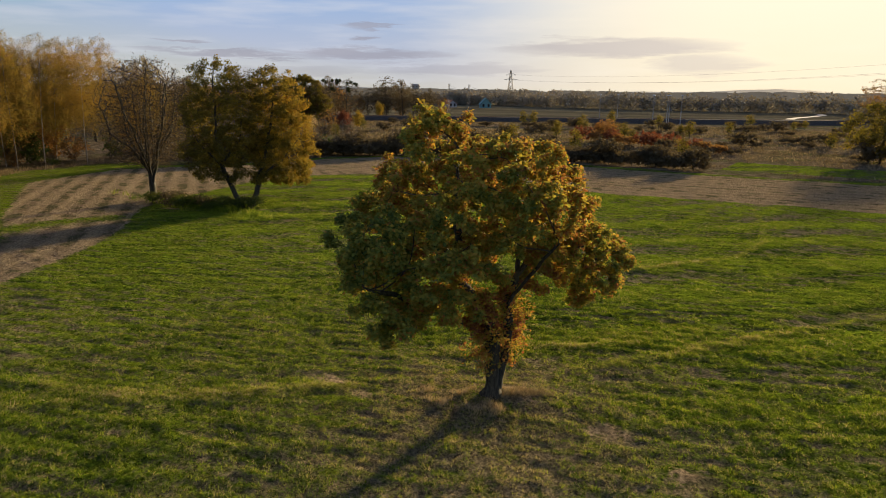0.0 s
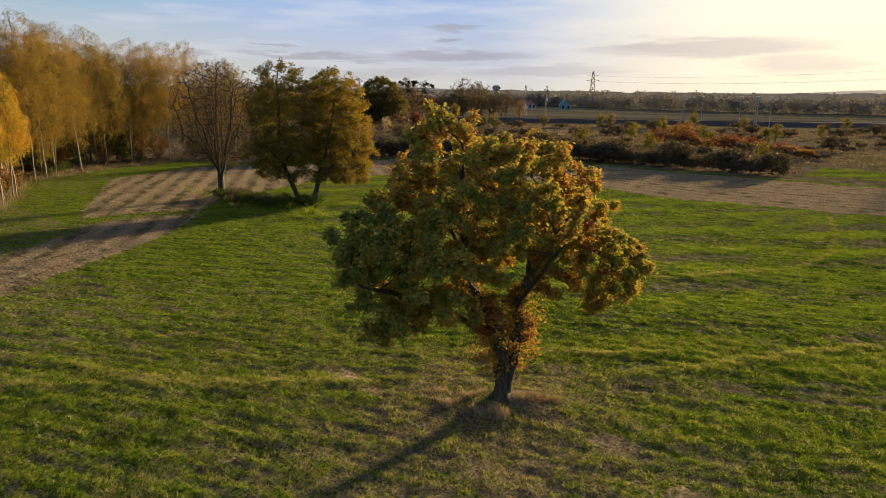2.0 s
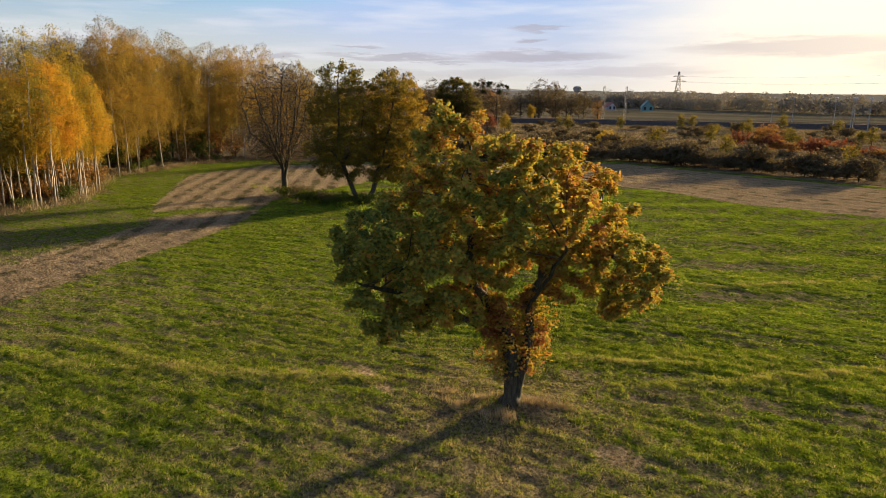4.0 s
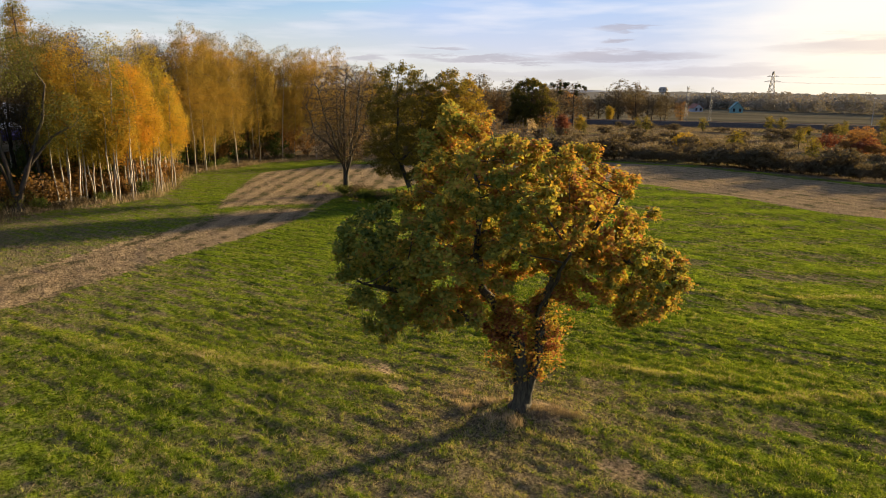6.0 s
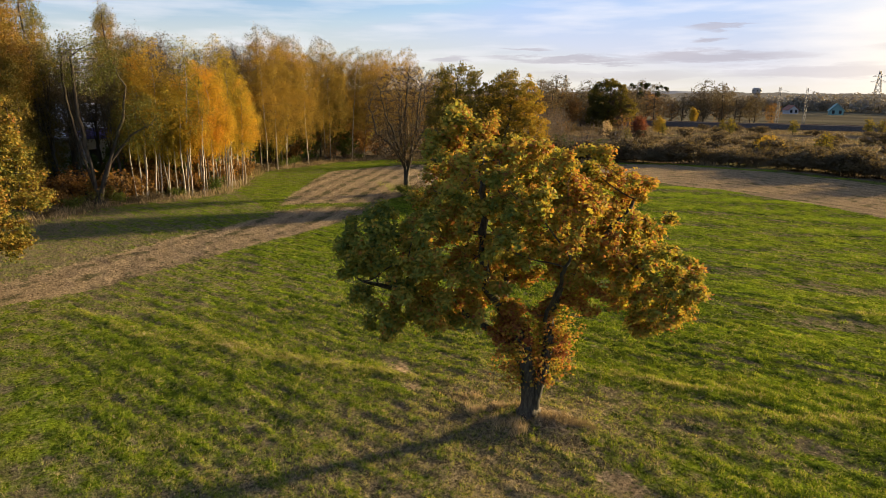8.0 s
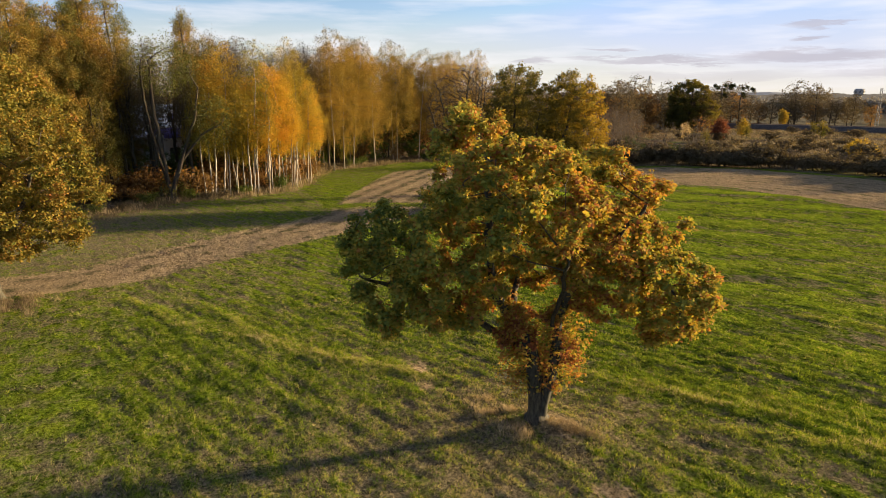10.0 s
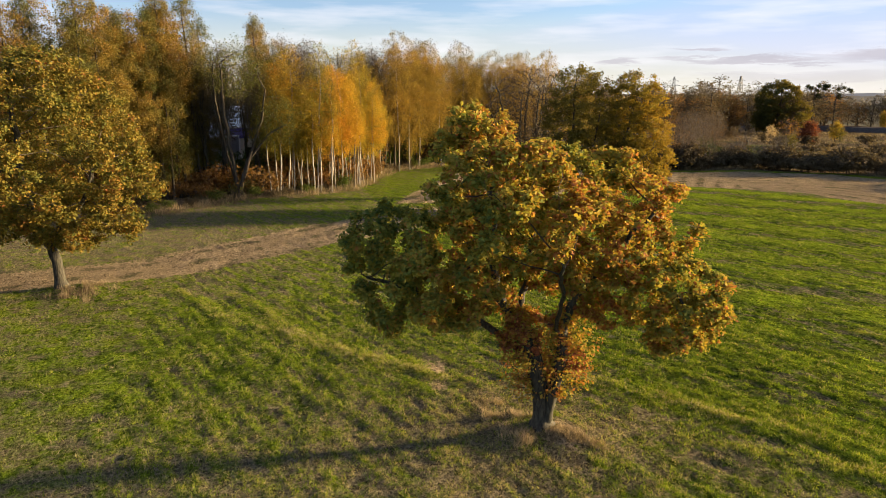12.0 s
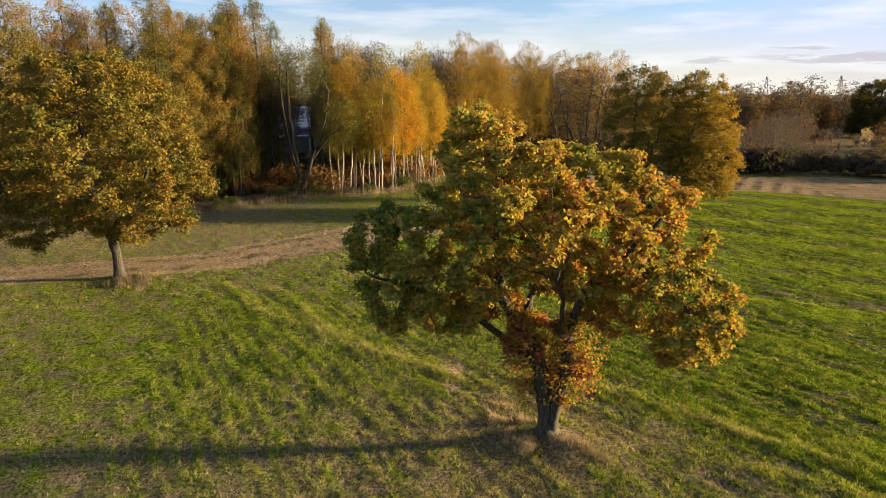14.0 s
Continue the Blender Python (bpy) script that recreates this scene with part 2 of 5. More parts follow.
def ground_material():
    m = Mat("field_ground")
    n0, n1, n2, n3 = m.noise(0.12, 3), m.noise(0.7, 4, 0.6), m.noise(5.0, 4, 0.65), m.noise(34.0, 3, 0.7)
    rows = m.noise(1.0, 4, 0.6, (0.22, 1.5, 1.0), radians(8))
    swath = m.attr("streak")
    green = m.mix(m.span(m.math("ADD", n2, m.math("MULTIPLY", swath, 0.2)), 0.32, 0.70), (0.034, 0.060, 0.009), (0.18, 0.245, 0.019))
    green = m.mix(m.span(n1, 0.45, 0.7, 0, 0.6), green, (0.17, 0.18, 0.025))
    straw = m.mix(m.span(n3, 0.3, 0.7), (0.075, 0.06, 0.038), (0.28, 0.225, 0.14))
    patch = m.noise(1.8, 5, 0.7)
    dry = m.math("ADD", m.math("SUBTRACT", m.attr("dry"), m.math("MULTIPLY", swath, 0.45)), m.math("ADD", m.math("MULTIPLY", m.math("SUBTRACT", rows, 0.5), 1.4), m.math("ADD", m.math("MULTIPLY", m.math("SUBTRACT", patch, 0.5), 2.4), m.math("MULTIPLY", m.math("SUBTRACT", n2, 0.5), 1.6))))
    grass = m.mix(m.span(dry, 0.2, 0.9, 0, 0.95), green, straw)
    grass = m.mix(m.span(m.math("ADD", m.attr("lush"), m.math("MULTIPLY", m.math("SUBTRACT", n2, 0.5), 0.8)), 0.3, 0.9, 0, 0.7), grass, (0.27, 0.27, 0.033))
    furrow = m.noise(1.0, 3, 0.6, (0.25, 3.2, 1.0), radians(-38))
    soil = m.mix(m.span(n2, 0.3, 0.7), (0.13, 0.094, 0.056), (0.30, 0.222, 0.138))
    soil = m.mix(m.span(furrow, 0.45, 0.7, 0, 0.5), soil, (0.30, 0.23, 0.16))
    wave = m.math("SINE", m.math("ADD", m.math("MULTIPLY", m.attr("rowd"), 3.6), m.math("MULTIPLY", n1, 0.9)))
    wave = m.math("MULTIPLY", wave, m.attr("furrow"))
    soil = m.mix(m.span(m.math("ADD", wave, m.math("MULTIPLY", n2, 1.2)), 0.0, 1.5, 0, 0.55), soil, (0.39, 0.30, 0.175))
    soil = m.mix(m.span(m.math("ADD", n1, m.math("MULTIPLY", wave, -0.14)), 0.55, 0.66, 0, 0.85), soil, (0.085, 0.085, 0.04))
    edge = m.math("ADD", m.attr("soil"), m.math("ADD", m.math("MULTIPLY", m.math("SUBTRACT", n1, 0.5), 0.7), m.math("MULTIPLY", m.math("SUBTRACT", n2, 0.5), 0.9)))
    c = m.mix(m.span(edge, 0.42, 0.6), grass, soil)
    scrub = m.mix(m.span(n1, 0.35, 0.65), (0.075, 0.058, 0.04), (0.21, 0.165, 0.11))
    scrub = m.mix(m.span(n0, 0.5, 0.62, 0, 0.7), scrub, (0.09, 0.10, 0.035))
    c = m.mix(m.span(m.math("ADD", m.attr("scrub"), m.math("MULTIPLY", m.math("SUBTRACT", n1, 0.5), 0.5)), 0.4, 0.6), c, scrub)
    grain = m.math("ADD", m.math("MULTIPLY", m.noise(11.0, 4, 0.75), 0.6), m.math("MULTIPLY", m.noise(45.0, 3, 0.75), 0.4))
    speck = m.t.nodes.new("ShaderNodeCombineColor")
    for ch in range(3):
        m.put(speck.inputs[ch], m.span(grain, 0.40, 0.60, 0.25, 1.75))
    c = m.mix(1.0, c, speck.outputs[0], "MULTIPLY")
    far = m.noise(0.02, 3, 0.5, (0.4, 2.0, 1), radians(32))
    farm = m.mix(m.span(far, 0.42, 0.6), (0.085, 0.077, 0.054), (0.13, 0.117, 0.08))
    c = m.mix(m.attr("farm"), c, farm)
    m.colour(c)
    m.b.inputs["Roughness"].default_value = 0.95
    m.b.inputs["Specular IOR Level"].default_value = 0.0
    m.bump(m.math("ADD", m.math("MULTIPLY", n3, 0.5), m.math("ADD", n2, m.math("MULTIPLY", rows, 0.6))), 1.0, 0.16)
    return m.m


M_GROUND = ground_material()
M_GRASS = Mat("grass_blade")
M_GRASS.leafy(M_GRASS.ramp(M_GRASS.attr("tint"), [(0.0, (0.03, 0.06, 0.010)), (0.4, (0.11, 0.18, 0.015)), (0.62, (0.30, 0.37, 0.035)), (0.8, (0.32, 0.27, 0.12)), (1.0, (0.48, 0.40, 0.25))]), 0.42)
M_GRASS = M_GRASS.m


M_DRY = Mat("dry_stalk")
M_DRY.leafy(M_DRY.ramp(M_DRY.attr("tint"), [(0.0, (0.045, 0.036, 0.022)), (0.5, (0.13, 0.10, 0.06)), (0.85, (0.27, 0.21, 0.13)), (1.0, (0.50, 0.39, 0.24))]), 0.25)
M_DRY = M_DRY.m


def plain_material(name, a, b, scale=3.0, rough=0.8, metal=0.0):
    m = Mat(name)
    m.colour(m.mix(m.span(m.noise(scale, 5, 0.6), 0.3, 0.7), a, b))
    m.b.inputs["Roughness"].default_value, m.b.inputs["Metallic"].default_value = rough, metal
    m.b.inputs["Specular IOR Level"].default_value = 0.05 if rough > 0.85 else 0.5
    m.bump(m.noise(scale * 8, 3), 0.2, 0.01)
    return m.m


M_WHITEWALL = plain_material("white_render_wall", (0.76, 0.76, 0.77), (0.84, 0.84, 0.84))
M_GREYWALL = plain_material("grey_panel_wall", (0.30, 0.31, 0.33), (0.40, 0.41, 0.43))
M_BLUE = plain_material("blue_cladding", (0.16, 0.14, 0.50), (0.20, 0.18, 0.58), 2.0, 0.5)
M_GREYROOF = plain_material("grey_sheet_roof", (0.55, 0.56, 0.58), (0.68, 0.69, 0.70), 1.0, 0.5)
M_DARKGLASS = plain_material("dark_window_glass", (0.02, 0.025, 0.03), (0.04, 0.045, 0.05), 1.0, 0.1)
M_STEEL = plain_material("galvanised_steel", (0.13, 0.13, 0.125), (0.20, 0.195, 0.185), 4.0, 0.75, 0.1)
M_CONCRETE = plain_material("weathered_concrete", (0.26, 0.25, 0.23), (0.38, 0.36, 0.33), 1.5)
M_BALLAST = plain_material("dark_ballast", (0.045, 0.04, 0.036), (0.10, 0.085, 0.075), 2.5, 0.95)
M_RAIL = plain_material("rusty_rail", (0.14, 0.08, 0.05), (0.22, 0.15, 0.10), 5.0, 0.5, 0.6)
M_TURQ = plain_material("turquoise_render", (0.11, 0.24, 0.24), (0.14, 0.29, 0.29))
M_REDROOF = plain_material("red_tile_roof", (0.22, 0.08, 0.05), (0.32, 0.13, 0.08))
M_ROADPALE = plain_material("pale_gravel_track", (0.42, 0.38, 0.33), (0.52, 0.47, 0.41), 0.3, 0.95)


# ---------------------------------------------------------------- mesh helpers
def part(name, mesh, material, parent=None, label=""):
    if isinstance(mesh, bmesh.types.BMesh):
        bm, mesh = mesh, bpy.data.meshes.new(name)
        bm.to_mesh(mesh)
        bm.free()
    ob = new(name, mesh)
    ob.data.materials.append(material)
    if parent is not None:
        ob.parent = parent
    return tagged(ob, label)


def thing(name, label, category, group="", place=None, kind=""):
    ob = new(name)
    ob.empty_display_size = 0.3
    if place is not None:
        ob.matrix_basis = place
    return tagged(ob, label, category, group, kind)


def np_mesh(name, verts, faces, tint=None, smooth=False):
    """A mesh from an array of points and an array of faces that all have as many corners. tint: a number a face."""
    me = bpy.data.meshes.new(name)
    verts, faces = np.asarray(verts, np.float32), np.asarray(faces, np.int32)
    nf, k = faces.shape
    me.vertices.add(len(verts)), me.loops.add(nf * k), me.polygons.add(nf)
    me.vertices.foreach_set("co", verts.ravel())
    me.loops.foreach_set("vertex_index", faces.ravel())
    me.polygons.foreach_set("loop_start", np.arange(nf, dtype=np.int32) * k)
    me.polygons.foreach_set("loop_total", np.full(nf, k, np.int32))
    me.polygons.foreach_set("use_smooth", np.full(nf, smooth))
    if tint is not None:
        a = me.attributes.new("tint", "FLOAT", "FACE")
        a.data.foreach_set("value", np.asarray(tint, np.float32))
    me.update(calc_edges=True)
    return me


def box(bm, x0, y0, z0, x1, y1, z1):
    v = [bm.verts.new((x, y, z)) for z in (z0, z1) for x, y in ((x0, y0), (x1, y0), (x1, y1), (x0, y1))]
    for f in ((3, 2, 1, 0), (4, 5, 6, 7), (0, 1, 5, 4), (1, 2, 6, 5), (2, 3, 7, 6), (3, 0, 4, 7)):
        bm.faces.new([v[i] for i in f])
    return bm


def rod(bm, a, b, r, sides=5, r2=None):
    a, b = Vector(a), Vector(b)
    d = (b - a).normalized()
    u = d.orthogonal().normalized()
    w = d.cross(u)
    rings = []
    for p, q in ((a, r), (b, r if r2 is None else r2)):
        rings.append([bm.verts.new(p + q * (math.cos(6.28319 * i / sides) * u + math.sin(6.28319 * i / sides) * w)) for i in range(sides)])
    for i in range(sides):
        j = (i + 1) % sides
        bm.faces.new((rings[0][i], rings[0][j], rings[1][j], rings[1][i]))
    bm.faces.new(rings[0][::-1]), bm.faces.new(rings[1])
    return bm


# ---------------------------------------------------------------- trees
def resample(points, step):
    pts = [Vector(p) for p in points]
    outp = [pts[0]]
    for a, b in zip(pts, pts[1:]):
        n = max(1, round((b - a).length / step))
        outp += [a.lerp(b, (i + 1) / n) for i in range(n)]
    return np.array(outp)


def in_lobes(rng, lobes, count, hollow=0.35):
    """Points in a union of ellipsoids (centre, radii), fewer towards their middles."""
    vol = np.array([r[0] * r[1] * r[2] for _, r in lobes]) ** 0.6
    which = rng.choice(len(lobes), count, p=vol / vol.sum())
    d = rng.normal(size=(count, 3))
    d /= np.linalg.norm(d, axis=1)[:, None]
    s = (hollow + (1 - hollow) * rng.random(count) ** 0.6)[:, None]
    c, r = np.array([l[0] for l in lobes])[which], np.array([l[1] for l in lobes])[which]
    return c + d * s * r


def grow(rng, stems, targets, step, reach, kill, rounds=70, droop=0.0):
    """Space colonisation: stems are polylines; branches grow from them towards the targets. Returns points and parents."""
    pos, par = [], []
    for line, root in stems:
        pts = resample(line, step)
        bend = np.cumsum(rng.normal(scale=0.045, size=pts.shape), axis=0)
        pts = pts + bend * np.linspace(0, 1, len(pts))[:, None] ** 0.5 * (1, 1, 0.3)
        first = root
        for i, p in enumerate(pts):
            if root is not None and i == 0 and pos:
                q = np.array(pos)
                first = int(((q - p) ** 2).sum(1).argmin())
                continue
            par.append(first if first is not None else -1)
            pos.append(p)
            first = len(pos) - 1
    pos, par = np.array(pos), list(par)
    alive = targets.copy()
    d2 = ((alive[:, None, :] - pos[None, :, :]) ** 2).sum(2)
    near, dist = d2.argmin(1), np.sqrt(d2.min(1))
    for _ in range(rounds):
        use = dist < reach
        if not use.any():
            break
        v = alive[use] - pos[near[use]]
        v /= np.maximum(np.linalg.norm(v, axis=1), 1e-6)[:, None]
        acc = np.zeros_like(pos)
        np.add.at(acc, near[use], v)
        ids = np.unique(near[use])
        dirs = acc[ids] + rng.normal(scale=0.25, size=(len(ids), 3))
        dirs[:, 2] -= droop
        dirs /= np.maximum(np.linalg.norm(dirs, axis=1), 1e-6)[:, None]
        fresh = pos[ids] + dirs * step
        gap = ((fresh[:, None, :] - pos[None, :, :]) ** 2).sum(2).min(1) > (0.45 * step) ** 2
        fresh, ids = fresh[gap], ids[gap]
        if not len(fresh):
            break
        base = len(pos)
        pos = np.vstack([pos, fresh])
        par += [int(i) for i in ids]
        d2 = ((alive[:, None, :] - fresh[None, :, :]) ** 2).sum(2)
        nd = np.sqrt(d2.min(1))
        better = nd < dist
        near = np.where(better, base + d2.argmin(1), near)
        dist = np.minimum(dist, nd)
        keep = dist > kill
        alive, near, dist = alive[keep], near[keep], dist[keep]
        if not len(alive):
            break
    return pos, np.array(par)


def thickness(par, tip, base):
    """Pipe model: radii from the tips down, with the exponent that gives the wanted base."""
    n = len(par)
    lo, hi = 1.2, 6.0
    r = None
    for _ in range(18):
        p = (lo + hi) / 2
        acc = np.zeros(n)
        r = np.zeros(n)
        for i in range(n - 1, -1, -1):
            r[i] = max(tip, acc[i] ** (1 / p)) if acc[i] > 0 else tip
            if par[i] >= 0:
                acc[par[i]] += r[i] ** p
        if r[0] > base:
            lo = p
        else:
            hi = p
    return r


def tubes(rng, pos, par, rad, lo, hi, flare=0.0):
    """The limbs with a radius from lo to hi, as tubes: points and four-cornered faces."""
    n = len(pos)
    kids = [[] for _ in range(n)]
    for i, p in enumerate(par):
        if p >= 0:
            kids[p].append(i)
    verts, faces, count = [], [], 0
    starts = [i for i in range(n) if par[i] < 0]
    while starts:
        i = starts.pop()
        chain = [par[i], i] if par[i] >= 0 else [i]
        while kids[i]:
            order = sorted(kids[i], key=lambda k: -rad[k])
            starts += order[1:]
            i = order[0]
            chain.append(i)
        r = rad[chain].copy()
        if par[chain[0]] >= 0 and len(chain) > 1:
            r[0] = r[1]
        want = (r >= lo) & (r < hi)
        if want.sum() < 2:
            continue
        idx = np.nonzero(want)[0]
        a, b = idx[0], min(idx[-1] + 1, len(chain) - 1)
        if a > 0:
            a -= 1
        pts, rr = pos[chain][a:b + 1], r[a:b + 1]
        if len(pts) < 2:
            continue
        sides = 10 if rr.max() > 0.12 else 6 if rr.max() > 0.035 else 3
        tang = np.gradient(pts, axis=0)
        tang /= np.maximum(np.linalg.norm(tang, axis=1), 1e-6)[:, None]
        u = np.cross(tang, (0.31, 0.17, 0.93) if abs(tang[0, 2]) < 0.8 else (1.0, 0.1, 0.0))
        u /= np.maximum(np.linalg.norm(u, axis=1), 1e-6)[:, None]
        w = np.cross(tang, u)
        ang = np.arange(sides) * 2 * math.pi / sides
        k = rr[:, None]
        if sides == 10:
            k = k * (1 + 0.07 * rng.normal(size=(len(pts), sides)))
            if flare:
                k = k * (1 + flare * np.exp(-np.maximum(pts[:, 2:3], 0) / 0.25) * (1 + 0.6 * np.cos(ang * 3 + 0.7))) * (1 + 0.06 * np.cos(ang * 5 + 2.0 * pts[:, 2:3]))
        else:
            k = np.repeat(k, sides, 1)
        ring = pts[:, None, :] + k[:, :, None] * (np.cos(ang)[None, :, None] * u[:, None, :] + np.sin(ang)[None, :, None] * w[:, None, :])
        verts.append(ring.reshape(-1, 3))
        m = len(pts)
        i0 = count + (np.arange(m - 1)[:, None] * sides + np.arange(sides)[None, :])
        i1 = count + (np.arange(m - 1)[:, None] * sides + (np.arange(sides)[None, :] + 1) % sides)
        faces.append(np.stack([i0, i1, i1 + sides, i0 + sides], -1).reshape(-1, 4))
        count += m * sides
    return (np.vstack(verts), np.vstack(faces)) if verts else (None, None)


def leaves(rng, centres, count, size, spread, lobed=False, hang=0.0, flat=0.4, trail=0.0):
    """Leaves strewn round the centres, facing out of their clump: points, faces, and each leaf's centre."""
    off = rng.normal(size=(count, 3)) * (1, 1, 0.75)
    c = centres[rng.integers(len(centres), size=count)] + off * spread
    if trail:
        c[:, 2] = np.maximum(c[:, 2] - trail * rng.exponential(1.0, count), 0.3)
    out_ = rng.normal(size=(count, 3)) + 0.4 * off
    out_[:, 2] = out_[:, 2] * (1 - flat) - hang
    out_ /= np.linalg.norm(out_, axis=1)[:, None]
    nrm = 0.6 * rng.normal(size=(count, 3)) + 0.75 * off
    nrm[:, 2] += 0.8
    side = np.cross(out_, nrm)
    side /= np.maximum(np.linalg.norm(side, axis=1), 1e-6)[:, None]
    up = np.cross(side, out_)
    L = (size * (0.65 + 0.7 * rng.random(count)))[:, None]
    W = L * 0.33
    fold = up * L * 0.12
    if lobed:
        v = np.stack([c - out_ * L / 2, c - out_ * L * 0.12 + side * W * 0.8 + fold, c + out_ * L * 0.25 + side * W + fold, c + out_ * L / 2,
                      c + out_ * L * 0.25 - side * W + fold, c - out_ * L * 0.12 - side * W * 0.8 + fold], 1)
        base = np.arange(count)[:, None] * 6
        f = np.concatenate([base + (0, 1, 2, 3), base + (0, 3, 4, 5)], 1).reshape(-1, 4)
    else:
        v = np.stack([c - out_ * L / 2, c + side * W * 1.15 + fold, c + out_ * L / 2, c - side * W * 1.15 + fold], 1)
        base = np.arange(count)[:, None] * 4
        f = np.concatenate([base + (0, 1, 2), base + (0, 2, 3)], 1).reshape(-1, 3)
    return v.reshape(-1, 3), f, c


def smooth_noise(p, scale, seed=0):
    """A cheap, smooth sum of sines, about -1 to 1, for tints and densities."""
    rng = np.random.default_rng(seed + 77)
    s = np.zeros(len(p))
    for k in range(6):
        w = rng.normal(size=p.shape[1]) * scale * (1 + 0.5 * k)
        s += np.sin(p @ w + rng.random() * 6.28) / (1 + 0.35 * k)
    return s / 2.6


def tree(name, label, category, place, seed, stems, lobes, base_r, targets=900, step=0.3, reach=2.5, kill=0.45, leaf=12000, leaf_size=0.14, spread=0.2,
         bark=None, twig=None, leafmat=None, lobed=False, tint=None, group="", tip=0.006, hollow=0.35, droop=0.0, hang=0.2, flare=0.5, crown_label="", thin=0.03, gaps=0.0, clear=None, deep=0.0, clump=0.0, trail=0.0, hole=-0.62):
    rng = np.random.default_rng(seed)
    t = thing(name, label, category, group, place)
    pts = in_lobes(rng, lobes, targets, hollow)
    pts = pts[pts[:, 2] > 0.4]
    if gaps:
        pts = pts[smooth_noise(pts, 1.5, seed) > gaps - 0.75]
    if deep:
        skin = np.max(np.stack([min(r) - np.linalg.norm(pts - np.array(c), axis=1) for c, r in lobes]), axis=0)
        pts = pts[(skin < deep) | (rng.random(len(pts)) < 0.35)]
    if clear:
        (cx, cy), cr, z0, z1 = clear
        pts = pts[(np.hypot(pts[:, 0] - cx, pts[:, 1] - cy) > cr) | (pts[:, 2] < z0) | (pts[:, 2] > z1) | (rng.random(len(pts)) < 0.25)]
    pos, par = grow(rng, stems, pts, step, reach, kill, droop=droop)
    rad = thickness(par, tip, base_r)
    v, f = tubes(rng, pos, par, rad, thin, 9.0, flare)
    part("trunk", np_mesh("trunk", v, f, smooth=True), bark or M_BARK, t)
    v, f = tubes(rng, pos, par, rad, 0.0, thin)
    if v is not None:
        tagged(part("twig_work", np_mesh("twig_work", v, f), twig or M_TWIG, t), kind="stuff")
    if leaf:
        ends = pos[rad < max(tip * 2.6, 0.012)]
        if clump:
            ends = ends[smooth_noise(ends, clump, seed + 5) + 0.4 * smooth_noise(ends, clump * 2.3, seed + 6) > hole]
        v, f, c = leaves(rng, ends, leaf, leaf_size, spread, lobed, hang, trail=trail)
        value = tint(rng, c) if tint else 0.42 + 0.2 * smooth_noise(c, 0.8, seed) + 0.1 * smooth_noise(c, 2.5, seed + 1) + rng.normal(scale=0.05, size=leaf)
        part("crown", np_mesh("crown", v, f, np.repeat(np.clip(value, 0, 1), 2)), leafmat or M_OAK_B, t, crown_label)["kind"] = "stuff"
    return t


# ---------------------------------------------------------------- ground plan
INNER = [(-20, -40), (-24.0, -12), (-24.9, -5.6), (-26, 1.5), (-27.2, 5.3), (-30.7, 10), (-36.3, 19.1), (-39.5, 22.5), (-45.6, 27.6), (-47.5, 33), (-50.4, 42),
         (-50.4, 47), (-47.6, 51.5), (-43.8, 55.8), (-37, 57), (-30, 57), (-20, 55.6), (-9.8, 57.4), (0.6, 58.4), (30, 61), (90, 66)]
OUTER = [(-25, -40), (-27.5, -12), (-28.5, -5.6), (-30.4, 1.9), (-33, 4.6), (-37.3, 10), (-41.3, 16.3), (-49.7, 19.9), (-65.9, 28.9), (-69.4, 39.5), (-66, 46),
         (-61.5, 53), (-60, 62), (-55.5, 70.7), (-42.6, 75.2), (-27, 75), (-16, 74.5), (-7.8, 76), (0.4, 77), (30, 79.5), (90, 84)]
WOOD = [(-36, -40), (-40, -15), (-44, 0), (-50, 6.2), (-54, 14.8), (-59, 17.5), (-69.5, 21.8), (-76, 33), (-77, 42), (-72, 52), (-64, 56), (-61.5, 70)]


def line_distance(p, line):
    best = np.full(len(p), 1e9)
    for a, b in zip(line, line[1:]):
        a, b = np.array(a, float), np.array(b, float)
        d = b - a
        s = np.clip(((p - a) @ d) / (d @ d), 0, 1)
        best = np.minimum(best, np.hypot(*(p - a - s[:, None] * d).T))
    return best


def inside(p, poly):
    """Which points lie in a polygon."""
    res = np.zeros(len(p), bool)
    for (x0, y0), (x1, y1) in zip(poly, poly[1:] + poly[:1]):
        cross = (y0 > p[:, 1]) != (y1 > p[:, 1])
        res ^= cross & (p[:, 0] < (x1 - x0) * (p[:, 1] - y0) / (y1 - y0 + 1e-12) + x0)
    return res


BAND = INNER + OUTER[::-1]
ROWDEG = 24.0
TRACKS = [[(-24, 4.5), (-19.2, 6.8), (-17.6, 8.6), (-15.4, 10.3), (-13.9, 11.7), (-12.3, 13.4)], [(-23, 6.8), (-20.6, 7.9), (-17.4, 9.2), (-14.6, 11.2), (-12.6, 13.2)], [(-11.4, 17.4), (-10.2, 18.8), (-8, 20.1), (-6.4, 21.6)],
          [(-7.2, 18.4), (-4.9, 21.5), (-2.2, 26), (0.9, 30.6), (4, 36)], [(-12.5, 29), (-9.7, 31.5), (-6, 37.4), (-5.3, 42), (-6.2, 48), (-7.8, 54)]]
OAK, OAK2 = (-8.35, 15.05), (-25.3, -0.5)


